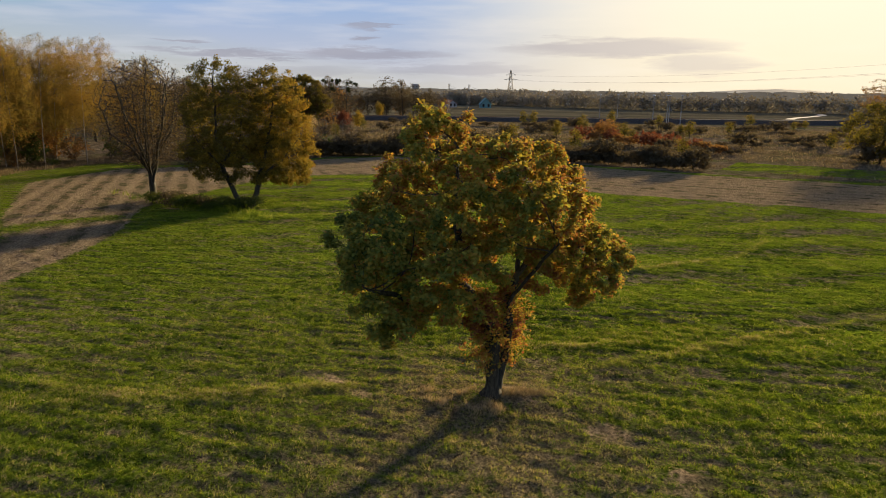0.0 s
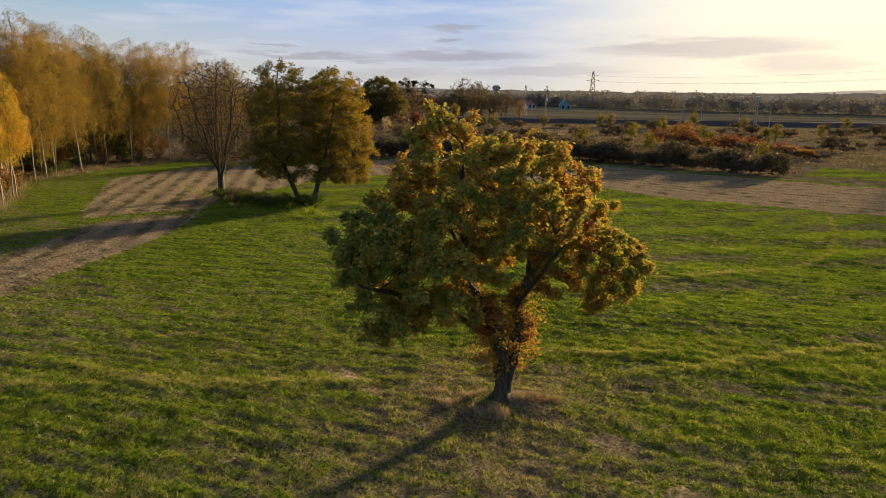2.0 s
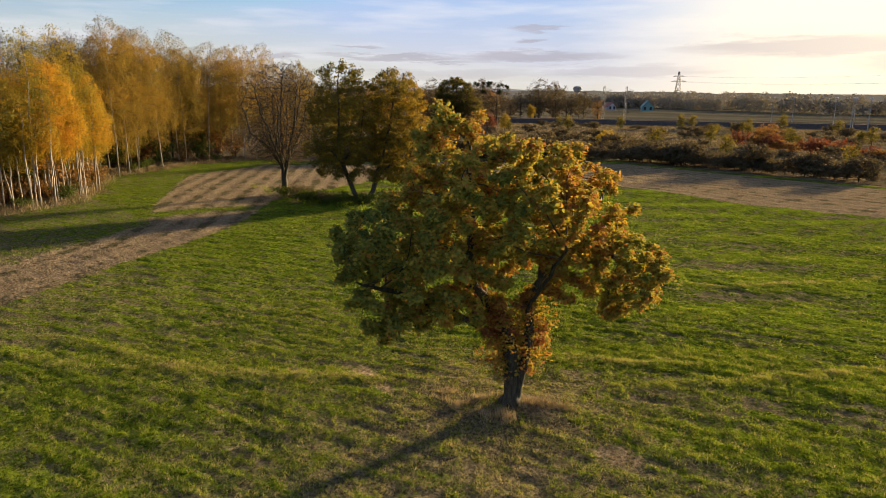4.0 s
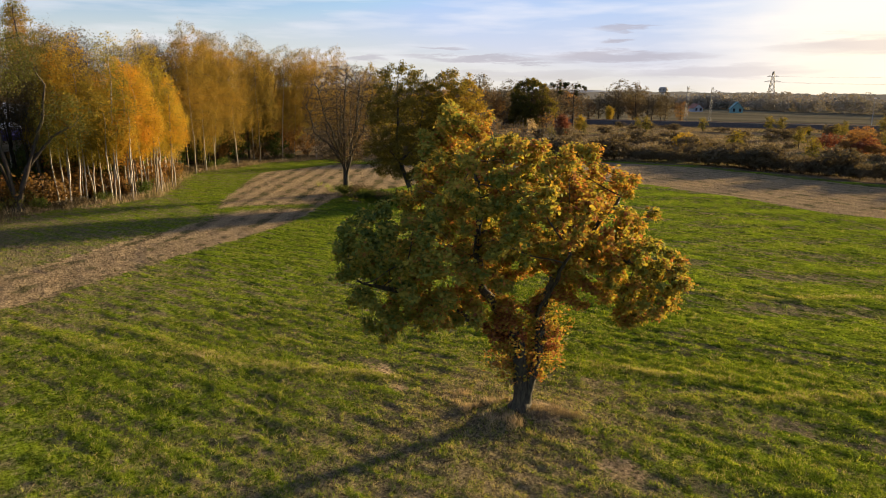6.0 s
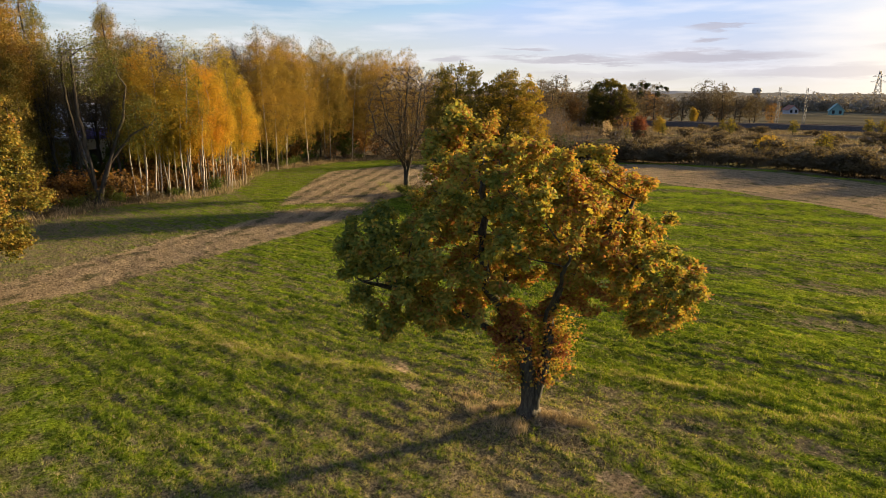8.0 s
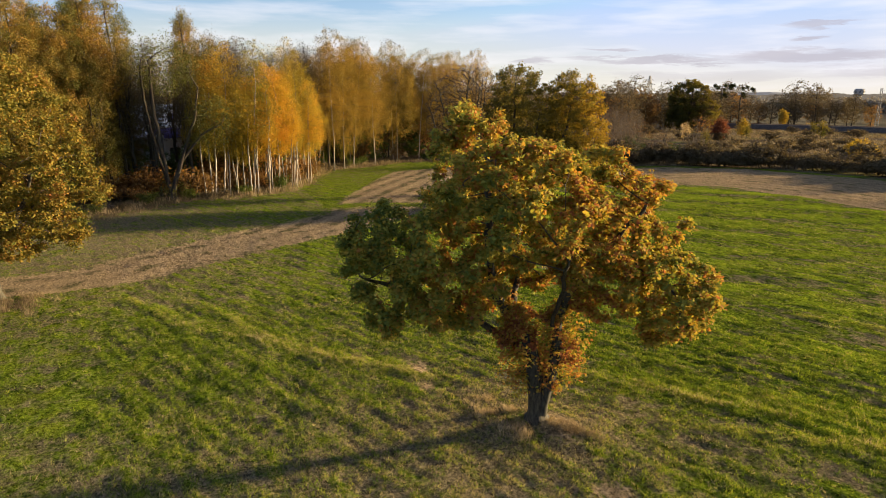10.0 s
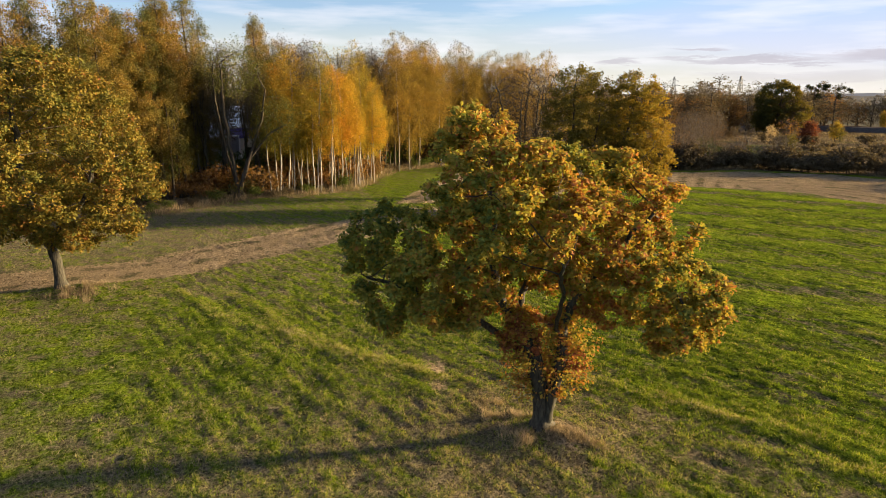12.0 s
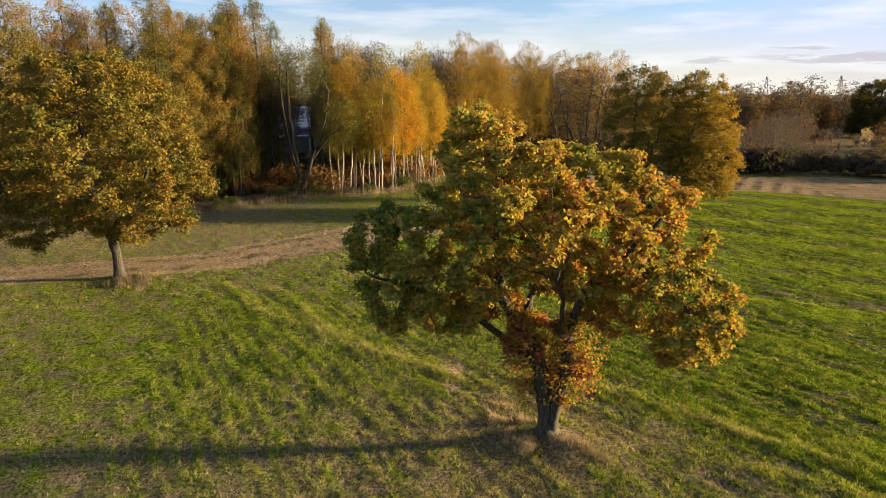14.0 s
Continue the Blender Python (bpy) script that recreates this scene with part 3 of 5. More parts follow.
def zones(p):
    """Soil, dry, lush, scrub and farm at points of the plan, from 0 to 1."""
    fade = np.where((p[:, 1] < 24) & (p[:, 0] > -60), 2.4, 1.6)
    within = inside(p, BAND)
    d = np.minimum(line_distance(p, INNER) / 1.3, line_distance(p, OUTER) / np.where(within, fade, 1.6))
    soil = np.clip(0.5 + np.where(within, 1, -1) * d, 0, 1)
    for bx, by, br in ((-13.0, 13.5, 0.55), (-5.0, 15.2, 0.6), (-2.6, 14.2, 0.6), (-11.6, 13.2, 0.4), (-7.9, 15.5, 0.75)):
        soil = np.maximum(soil, 0.75 * np.exp(-((p[:, 0] - bx) / (1.5 * br)) ** 2 - ((p[:, 1] - by) / br) ** 2))
    soil = np.minimum(soil, 1 - 0.68 * np.exp(-(line_distance(p, [(-44.0, 13.7), (-44.3, 16.8), (-44.7, 20.7), (-43.5, 23.8)]) / 1.9) ** 2))
    lush = np.zeros(len(p))
    for tr in TRACKS:
        lush = np.maximum(lush, 0.95 * np.exp(-(line_distance(p, tr) / 0.34) ** 2) * np.clip(0.75 + 0.5 * smooth_noise(p, 1.4, 33), 0, 1))
    r = np.hypot(p[:, 0] - OAK[0], p[:, 1] - OAK[1])
    r2 = np.hypot(p[:, 0] - OAK[0] - 2.5, (p[:, 1] - OAK[1] + 6.0) / 2.2)
    west = np.clip((24 - p[:, 1] + 0.25 * (p[:, 0] + 8)) / 14, 0, 1)
    dry = np.clip(0.15 + 0.34 * west + 0.55 * np.exp(-(r / 3.2) ** 2) + 0.42 * np.exp(-(r2 / 6.0) ** 2) + 0.22 * smooth_noise(p, 0.16, 3), 0, 1)
    verge_dry = inside(p, OUTER[:10] + WOOD[:9][::-1]) & (p[:, 1] < 17)
    dry = np.clip(dry + np.where(verge_dry, 0.32, 0.0), 0, 1)
    beyond = inside(p, OUTER + [(90, 400), (-400, 400), (-400, -40)])
    verge = line_distance(p, OUTER)
    scrub = np.where(beyond & (p[:, 1] > 45), np.clip(verge / 4.0, 0, 1), 0)
    wood = inside(p, WOOD + [(-400, 70), (-400, -40)])
    scrub = np.maximum(scrub, np.where(wood, np.clip(0.4 + line_distance(p, WOOD) / 4.0, 0, 1), 0))
    meadow = (p[:, 0] > -16) & (p[:, 1] > 82) & (p[:, 1] < 93)
    scrub = np.where(meadow, 0, scrub)
    rail = 245.5 + 0.62 * p[:, 0]
    farm = np.clip((p[:, 1] - rail) / 8.0, 0, 1)
    far_away = np.clip((np.hypot(p[:, 0] + 20, p[:, 1] - 40) - 260) / 60, 0, 1)
    return soil, dry, lush, scrub, np.maximum(farm, far_away)


def rows_across(p):
    """Metres across the stubble's rows, which run straight in the west and along the far edge in the north."""
    a = radians(143)
    return np.where((p[:, 0] < -36) & (p[:, 1] < 54), -p[:, 0] * math.sin(a) + p[:, 1] * math.cos(a), np.minimum(line_distance(p, OUTER), 60.0))


def streak(p):
    """Long uneven swaths left by the mower, about -1 to 1, fading to a fine mottle on the rough side."""
    a = radians(ROWDEG)
    u, v = p[:, 0] * math.cos(a) + p[:, 1] * math.sin(a), -p[:, 0] * math.sin(a) + p[:, 1] * math.cos(a)
    v = v + 0.5 * smooth_noise(p, 0.25, 45)
    s_ = smooth_noise(np.column_stack([u * 0.3, v * 2.3]), 1.0, 41) + 0.9 * smooth_noise(np.column_stack([u * 0.8, v * 5.5]), 1.0, 42)
    smooth_side = np.clip((p[:, 1] - 14 + 0.3 * (p[:, 0] + 8)) / 8, 0.15, 1)
    return s_ * smooth_side + 0.8 * (1 - smooth_side) * smooth_noise(p, 4.6, 43)


def clod(p):
    """Small humps of the sward, a hand to a foot across, about -1 to 1."""
    return 0.5 * smooth_noise(p, 10.0, 27) + 0.5 * smooth_noise(p, 14.0, 29) + 0.5 * smooth_noise(p, 22.0, 28)


def relief(p):
    """Height of the ground: small swells, the oak's root mound, furrows."""
    z = 0.05 * smooth_noise(p, 0.35, 11) + 0.025 * smooth_noise(p, 1.6, 12) + (0.020 + 0.012 * np.clip((p[:, 1] - 20) / 10, 0, 1)) * 0.7 * (smooth_noise(p, 4.1, 13) + smooth_noise(p, 5.9, 14)) + 0.022 * clod(p)
    for tr in TRACKS:
        z = z + 0.035 * np.exp(-(line_distance(p, tr) / 0.28) ** 2)
    r = np.hypot(p[:, 0] - OAK[0], p[:, 1] - OAK[1])
    z = z + 0.022 * streak(p)
    z = z * np.clip(r / 1.5, 0.2, 1) + 0.16 * np.exp(-(r / 1.1) ** 2) + 0.12 * np.exp(-(np.hypot(p[:, 0] - OAK[0] - 0.8, p[:, 1] - OAK[1] - 0.7) / 0.8) ** 2)
    z = z + 0.12 * np.exp(-(np.hypot(p[:, 0] - OAK2[0], p[:, 1] - OAK2[1]) / 1.1) ** 2)
    return z


def fine_axis(lo, a, b, hi, far):
    g = np.geomspace(1, far, 26)
    return np.concatenate([lo - g[::-1], *(np.arange(p, q, step) for p, q, step in zip((lo, *a[::2]), (*a[::2], b), (0.5, *a[1::2]))), np.arange(b, hi + 0.1, 0.5), hi + g])


gx, gy = fine_axis(-82, (-40, 0.2, -22, 0.15), 4, 16, 3500), fine_axis(-26, (4, 0.15, 27, 0.2), 50, 96, 3500)
GX, GY = np.meshgrid(gx, gy)
gp = np.stack([GX.ravel(), GY.ravel()], 1)
gz = relief(gp)
gz *= np.clip(1.5 - np.hypot(gp[:, 0] + 30, gp[:, 1] - 35) / 150, 0, 1)
nx, ny = len(gx), len(gy)
q = (np.arange(ny - 1)[:, None] * nx + np.arange(nx - 1)[None, :]).ravel()
gmesh = np_mesh("ground", np.column_stack([gp, gz]), np.stack([q, q + 1, q + 1 + nx, q + nx], 1), smooth=True)
for zone_name, zone_value in zip(("soil", "dry", "lush", "scrub", "farm", "rowd", "streak", "furrow"), (*zones(gp), rows_across(gp), streak(gp), np.where((gp[:, 0] < -36) & (gp[:, 1] < 54), 0.8, 0.35))):
    gmesh.attributes.new(zone_name, "FLOAT", "POINT").data.foreach_set("value", zone_value.astype(np.float32))
ground = part("ground", gmesh, M_GROUND)
tagged(ground, "green mown meadow with dry grass and a curving strip of brown stubble", "ground", kind="structure")


# ---------------------------------------------------------------- grass
def blades(rng, p, height, width, tint, lean=0.5):
    n = len(p)
    a = rng.random(n) * 2 * math.pi
    side = np.stack([np.cos(a), np.sin(a), np.zeros(n)], 1) * (width / 2)[:, None]
    tip = rng.normal(size=(n, 3)) * (lean * height)[:, None]
    tip[:, 2] = height
    c = np.column_stack([p, relief(p) - 0.01])
    v = np.stack([c - side, c + side, c + tip], 1).reshape(-1, 3)
    return v, np.arange(n * 3).reshape(-1, 3), tint


def sprinkle(rng, x0, x1, y0, y1, count):
    return np.column_stack([rng.uniform(x0, x1, count), rng.uniform(y0, y1, count)])


def meadow(seed, p, scale, each, radius):
    """Tufts at the spots p, each of some blades that lean out of it, with gaps between."""
    rng = np.random.default_rng(seed)
    soil, dry, lush, scrub, farm = zones(p)
    swath = streak(p)
    patchy = 0.5 * smooth_noise(p, 2.2, 9) + 0.6 * smooth_noise(p, 5.0, 19) + 0.7 * clod(p) + 0.4 * swath
    thick = 0.55 + 0.75 * patchy + 0.5 * lush - 0.35 * (dry - 0.35)
    keep = (soil + rng.normal(scale=0.12, size=len(p)) < 0.5) & (scrub < 0.5) & (rng.random(len(p)) < thick)
    p, dry, lush, patchy, swath = p[keep], dry[keep], lush[keep], patchy[keep], swath[keep]
    n = len(p)
    rows = 0.13 * swath
    # the clod term lightens humps over hollows: low sunlight put into the tint
    tint = 0.40 + 0.12 * (dry - 0.3) + rows + 0.14 * smooth_noise(p, 1.1, 6) + rng.normal(scale=0.21, size=n) + 0.34 * lush + 0.08 * clod(p)
    straw = rng.random(n) < 0.05 + 0.75 * np.clip(dry - 0.28, 0, 1) - 0.3 * patchy
    tint = np.where(straw, rng.uniform(0.70, 1.0, n), tint)
    h = scale * np.maximum(0.04 + 0.045 * rng.random(n) ** 2 + 0.026 * patchy + 0.03 * lush, 0.025)
    q = (p[:, None, :] + rng.normal(scale=radius, size=(n, each, 2))).reshape(-1, 2)
    tint, h = np.repeat(tint, each) + rng.normal(scale=0.06, size=n * each), np.repeat(h, each) * rng.uniform(0.6, 1.3, n * each)
    return blades(rng, q, h, scale * 0.012 * (0.7 + 0.6 * rng.random(n * each)), np.clip(tint, 0, 1), 0.55)


def tufts(seed, p, scale, each, radius, lo, hi):
    """Separate tufts that stand out of the sward and throw their own small shadows."""
    rng = np.random.default_rng(seed)
    soil, dry, lush, scrub, farm = zones(p)
    keep = (soil < 0.4) & (scrub < 0.5)
    keep &= rng.random(len(p)) < 0.6 + 0.3 * smooth_noise(p, 1.5, 25) + 0.55 * clod(p) + 0.35 * streak(p) + 0.4 * lush
    p, dry, lush = p[keep], dry[keep], lush[keep]
    n = len(p)
    blot = smooth_noise(p, 0.9, 15) + 0.7 * smooth_noise(p, 2.4, 18)
    straw = rng.random(n) < np.clip(1.0 * (dry - 0.2) - 0.38 * blot - 0.6 * lush, 0.02, 0.85)
    rows = 0.12 * streak(p)
    tint = np.where(straw, rng.uniform(0.70, 0.92, n), rng.uniform(0.06, 0.70, n) + rows + 0.07 * blot + 0.3 * lush)
    h = np.repeat(scale * rng.uniform(lo, hi, n) * np.where(straw, 0.65, 1.0), each) * rng.uniform(0.55, 1.15, n * each)
    q = (p[:, None, :] + rng.normal(scale=1.0, size=(n, each, 2)) * (radius * rng.uniform(0.6, 1.5, (n, 1, 1)))).reshape(-1, 2)
    t = np.repeat(tint, each) + rng.normal(scale=0.05, size=n * each)
    return blades(rng, q, h, scale * 0.013 * rng.uniform(0.7, 1.4, n * each), np.clip(t, 0, 1), 0.45)


def tall_grass(seed, p, each, radius, lo, hi, tlo, thi, width=0.02):
    rng = np.random.default_rng(seed)
    q = (p[:, None, :] + rng.normal(scale=radius, size=(len(p), each, 2))).reshape(-1, 2)
    h = np.repeat(rng.uniform(lo, hi, len(p)), each) * rng.uniform(0.6, 1.1, len(q))
    t = np.repeat(rng.uniform(tlo, thi, len(p)), each) + rng.normal(scale=0.05, size=len(q))
    return blades(rng, q, h, width * rng.uniform(0.7, 1.4, len(q)), np.clip(t, 0, 1), 0.35)


def join(name, sets, material, label, category):
    off, vs, fs, ts = 0, [], [], []
    for v, f, t in sets:
        vs.append(v), fs.append(f + off), ts.append(t)
        off += len(v)
    ob = part(name, np_mesh(name, np.vstack(vs), np.vstack(fs), np.concatenate(ts)), material)
    return tagged(ob, label, category, kind="stuff")


def all_grass():
    rng = np.random.default_rng(5)
    near = sprinkle(rng, -20, 4, 5, 25, 70000)
    mid = sprinkle(rng, -40, 10, -8, 46, 70000)
    far = sprinkle(rng, -52, 16, -14, 60, 30000)
    tuft_near = sprinkle(rng, -22, 5, 4, 27, 42000)
    tuft_mid = sprinkle(rng, -42, 10, -8, 50, 36000)
    join("meadow_grass", [meadow(6, near, 1.0, 6, 0.05), meadow(7, mid, 1.2, 4, 0.07), meadow(8, far, 1.6, 4, 0.12),
                          tufts(16, tuft_near, 1.0, 9, 0.045, 0.05, 0.13), tufts(17, tuft_mid, 1.2, 7, 0.08, 0.06, 0.13)], M_GRASS, "short mown meadow grass, green mixed with straw", "grass")
    # stubble and weeds on the brown strip
    p = sprinkle(rng, -72, 10, -14, 80, 90000)
    p = p[inside(p, BAND)]
    join("stubble", [tall_grass(9, p, 2, 0.1, 0.04, 0.12, 0.3, 0.95, 0.025)], M_DRY, "short brown stubble on brown earth", "stubble")
    # tussocks at the feet of the oaks
    k = rng.random((90, 1))
    spur = np.array(OAK) + (0.15, 0.1) + k * (1.15, 1.05) + rng.normal(scale=0.13, size=(90, 2)) * (1.2 - k)
    ring = np.array(OAK) + rng.normal(scale=(0.75, 0.75), size=(70, 2)) + (0.1, -0.1)
    pale = np.concatenate([np.array(c) + rng.normal(scale=0.16, size=(9, 2)) for c in ((-10.2, 14.3), (-9.4, 14.1), (-9.3, 14.75), (-8.3, 14.2), (-7.8, 14.5))])
    b = np.array(OAK2) + rng.normal(scale=(0.6, 0.6), size=(40, 2)) + (0.6, 1.0)
    b[:8] = np.array(OAK2) + (0.9, 1.2) + rng.normal(scale=0.35, size=(8, 2))
    join("dry_tussocks", [tall_grass(10, spur, 40, 0.09, 0.05, 0.16, 0.75, 1.0, 0.014), tall_grass(19, ring, 22, 0.1, 0.04, 0.13, 0.45, 0.95, 0.013), tall_grass(20, pale, 40, 0.08, 0.10, 0.24, 0.9, 1.0, 0.014), tall_grass(11, b, 40, 0.12, 0.12, 0.36, 0.45, 0.85, 0.02)], M_DRY, "dry straw-coloured tussocks round the oak trunks", "grass")
    # rough grass along the wood, under the pair of oaks and over the waste land
    e = np.array(along(WOOD, 0.09, 1.7, 12, 0.7))
    e = e[e[:, 1] > -30]
    u = np.column_stack([rng.normal(-42, 3.2, 260), rng.normal(30.6, 0.8, 260)])
    w = sprinkle(rng, -140, 60, 72, 190, 34000)
    w = w[(zones(w)[3] > 0.6) & (smooth_noise(w, 0.12, 14) > -0.35)]
    join("verge_grass", [tall_grass(13, e, 16, 0.3, 0.2, 0.7, 0.35, 1.0, 0.03)], M_DRY, "withered tall grass along the wood's edge", "grass")
    join("rough_grass", [tall_grass(14, u, 14, 0.2, 0.2, 0.6, 0.1, 0.7, 0.03)],
         M_GRASS, "rough green grass under the pair of oaks", "grass")
    join("waste_grass", [tall_grass(15, w, 6, 0.6, 0.12, 0.42, 0.4, 0.9, 0.10)], M_DRY, "withered brown grass over the waste land", "grass")


def along(line, gap, jitter, seed, inset=0.0):
    """Spots along a line of the plan, inset to its left side."""
    rng = random.Random(seed)
    spots, left = [], 0.0
    for (x0, y0), (x1, y1) in zip(line, line[1:]):
        L = math.hypot(x1 - x0, y1 - y0)
        ux, uy = (x1 - x0) / L, (y1 - y0) / L
        s = left
        while s < L:
            k = inset + rng.uniform(-jitter, jitter)
            spots.append((x0 + ux * s - uy * k, y0 + uy * s + ux * k))
            s += gap * rng.uniform(0.6, 1.4)
        left = s - L
    return spots


all_grass()

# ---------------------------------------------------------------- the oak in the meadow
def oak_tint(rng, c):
    # leaves turn yellower towards the sun: part pigment, part sunlight put into the tint
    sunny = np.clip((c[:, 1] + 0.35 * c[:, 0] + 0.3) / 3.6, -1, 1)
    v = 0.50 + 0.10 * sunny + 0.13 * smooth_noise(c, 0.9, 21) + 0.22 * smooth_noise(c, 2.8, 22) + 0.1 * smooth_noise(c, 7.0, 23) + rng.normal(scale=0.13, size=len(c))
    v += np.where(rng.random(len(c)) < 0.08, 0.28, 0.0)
    # leaves low on the trunk and inside the crown go rustier and darker
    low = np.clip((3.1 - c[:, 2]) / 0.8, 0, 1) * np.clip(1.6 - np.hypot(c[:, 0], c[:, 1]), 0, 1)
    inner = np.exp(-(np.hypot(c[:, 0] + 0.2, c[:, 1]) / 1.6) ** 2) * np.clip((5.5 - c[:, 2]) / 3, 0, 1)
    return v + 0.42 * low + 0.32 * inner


OAK_STEMS = [([(0, 0, -0.1), (0.0, -0.06, 0.5), (0.02, -0.22, 1.1), (0.0, -0.45, 1.9), (-0.15, -0.9, 2.8), (-0.5, -1.5, 3.7), (-0.7, -1.6, 5.2), (-0.75, -1.5, 7.2)], None),
             ([(0.05, 0.10, 0.12), (0.12, 0.13, 1.0), (0.2, 0.2, 2.0), (0.2, 0.25, 3.0), (0.4, 0.6, 4.0), (1.0, 1.5, 5.2), (1.4, 2.2, 6.2)], 0),
             ([(-0.05, -0.5, 2.1), (-0.8, -1.6, 2.9), (-1.0, -2.8, 3.5), (-1.1, -4.2, 4.1)], 0),
             ([(0.3, 0.4, 3.4), (0.8, 1.0, 4.3), (1.4, 1.8, 4.6), (2.0, 2.6, 4.0)], 0),
             ([(0.2, 0.2, 2.6), (1.0, -0.2, 3.8), (2.0, -0.6, 4.9)], 0),
             ([(-0.1, -0.7, 2.5), (-1.2, 0.0, 3.8), (-2.6, 0.6, 4.9)], 0)]
def ball(x, y, z, r):
    return (x, y, z), (r, r, r * 0.95)


OAK_UPPER = [ball(-0.3, -0.4, 6.6, 1.1), ball(0.2, 0.7, 6.2, 1.1), ball(0.3, 2.2, 5.8, 1.0), ball(-1.9, -0.1, 4.95, 1.75), ball(0.45, -2.1, 5.2, 1.75), ball(0.0, 1.3, 5.25, 1.8), ball(1.3, -1.0, 6.0, 1.5), ball(-1.6, 0.9, 5.7, 1.7), ball(-1.05, -1.2, 6.75, 1.3),
             ball(-2.6, -1.0, 4.8, 1.5), ball(-1.05, -2.4, 4.8, 1.6), ball(0.6, 0.9, 5.6, 1.7), ball(-2.5, -0.3, 6.0, 1.2), ball(-0.3, 2.4, 5.6, 1.3), ball(0.9, -2.0, 6.5, 1.0), ball(1.6, 1.0, 4.8, 1.0),
             ball(0.9, 2.2, 5.4, 1.1), ball(-0.5, -1.9, 7.2, 1.0), ball(-0.75, -1.5, 7.45, 0.8), ball(0.6, 1.6, 6.3, 1.1)]
OAK_LOWER = [ball(-1.8, -1.6, 4.0, 1.6), ball(0.3, 2.1, 4.5, 1.4), ball(-0.9, -3.9, 5.0, 1.0), ball(-1.9, -3.3, 4.9, 1.0), ball(-0.9, -4.3, 4.3, 0.7), ball(-0.8, -3.6, 3.5, 1.05), ball(0.2, -2.7, 4.3, 1.4),
             ball(-1.2, 1.2, 3.75, 1.2), ball(1.8, 2.5, 3.75, 1.05), ball(2.2, 2.8, 3.6, 0.75), ball(1.6, 2.0, 3.3, 0.65), ball(-0.45, -0.2, 3.3, 0.9), ball(0.15, 0.75, 2.1, 0.5), ball(0.2, -0.6, 2.7, 0.55), ball(-0.6, -2.6, 2.9, 0.65), ball(0.7, 1.3, 3.75, 0.8), ball(2.0, 2.6, 3.3, 0.8), ball(1.6, 2.3, 2.95, 0.6), ball(1.7, 2.5, 4.1, 0.9)]
OAK_LOBES = OAK_UPPER + OAK_LOWER


def ragged(lobes, seed, count, lo, hi):
    """Adds small lobes on the skins of the large ones, for an uneven outline."""
    rng = np.random.default_rng(seed)
    more = []
    while len(more) < count:
        c, r = lobes[rng.integers(len(lobes))]
        d = rng.normal(size=3)
        d /= np.linalg.norm(d)
        at = tuple(np.array(c) + d * np.array(r) * 0.95)
        k = rng.uniform(lo, hi)
        if at[2] > 1.8:
            more.append((at, (k, k, k * 0.8)))
    return list(lobes) + more


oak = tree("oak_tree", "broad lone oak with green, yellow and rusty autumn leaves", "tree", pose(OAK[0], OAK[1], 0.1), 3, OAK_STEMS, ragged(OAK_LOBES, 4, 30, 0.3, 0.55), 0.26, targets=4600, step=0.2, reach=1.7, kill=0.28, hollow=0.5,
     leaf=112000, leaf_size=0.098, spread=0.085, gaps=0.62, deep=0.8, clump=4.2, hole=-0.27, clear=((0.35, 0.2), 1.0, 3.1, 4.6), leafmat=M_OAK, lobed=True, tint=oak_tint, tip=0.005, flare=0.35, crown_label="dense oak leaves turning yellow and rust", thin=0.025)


def trunk_shoots(t):
    """Rusty leaves on short shoots all round the lower stems."""
    rng = np.random.default_rng(24)
    bm = bmesh.new()
    ends = []
    for k in range(180):
        z = rng.uniform(0.95, 3.3)
        stem = np.array((0.12 + 0.04 * z, 0.1 + 0.05 * z, z)) if rng.random() < 0.56 else np.array((-0.02, -0.05 - 0.22 * z, z))
        wide = 0.3 + 0.5 * math.sin(math.pi * min(1, (z - 0.5) / 2.6))
        a = rng.uniform(0, 6.283)
        d = np.array((math.cos(a) * 0.75, math.sin(a) + 0.5 * (stem[1] > 0), rng.uniform(-0.1, 0.55)))
        tip_ = stem + d * wide * rng.uniform(0.2, 1.15)
        rod(bm, tuple(stem), tuple(tip_), 0.009, 3, 0.003)
        ends += [stem + (tip_ - stem) * f for f in (0.5, 0.75, 1.0)]
    part("shoots", bm, M_BARK, t)
    v, f, c = leaves(rng, np.array(ends), 6800, 0.08, 0.08, True)
    value = 0.68 + 0.16 * smooth_noise(c, 3.5, 25) + rng.normal(scale=0.12, size=len(c)) - 0.2 * (rng.random(len(c)) < 0.12)
    part("shoot_leaves", np_mesh("shoot_leaves", v, f, np.repeat(np.clip(value, 0, 1), 2)), M_OAK, t, "rusty leaves on the trunk's shoots")["kind"] = "stuff"


trunk_shoots(oak)


def oak2_tint(rng, c):
    return 0.49 + 0.13 * smooth_noise(c, 0.7, 31) + 0.15 * smooth_noise(c, 2.4, 32) + rng.normal(scale=0.11, size=len(c))


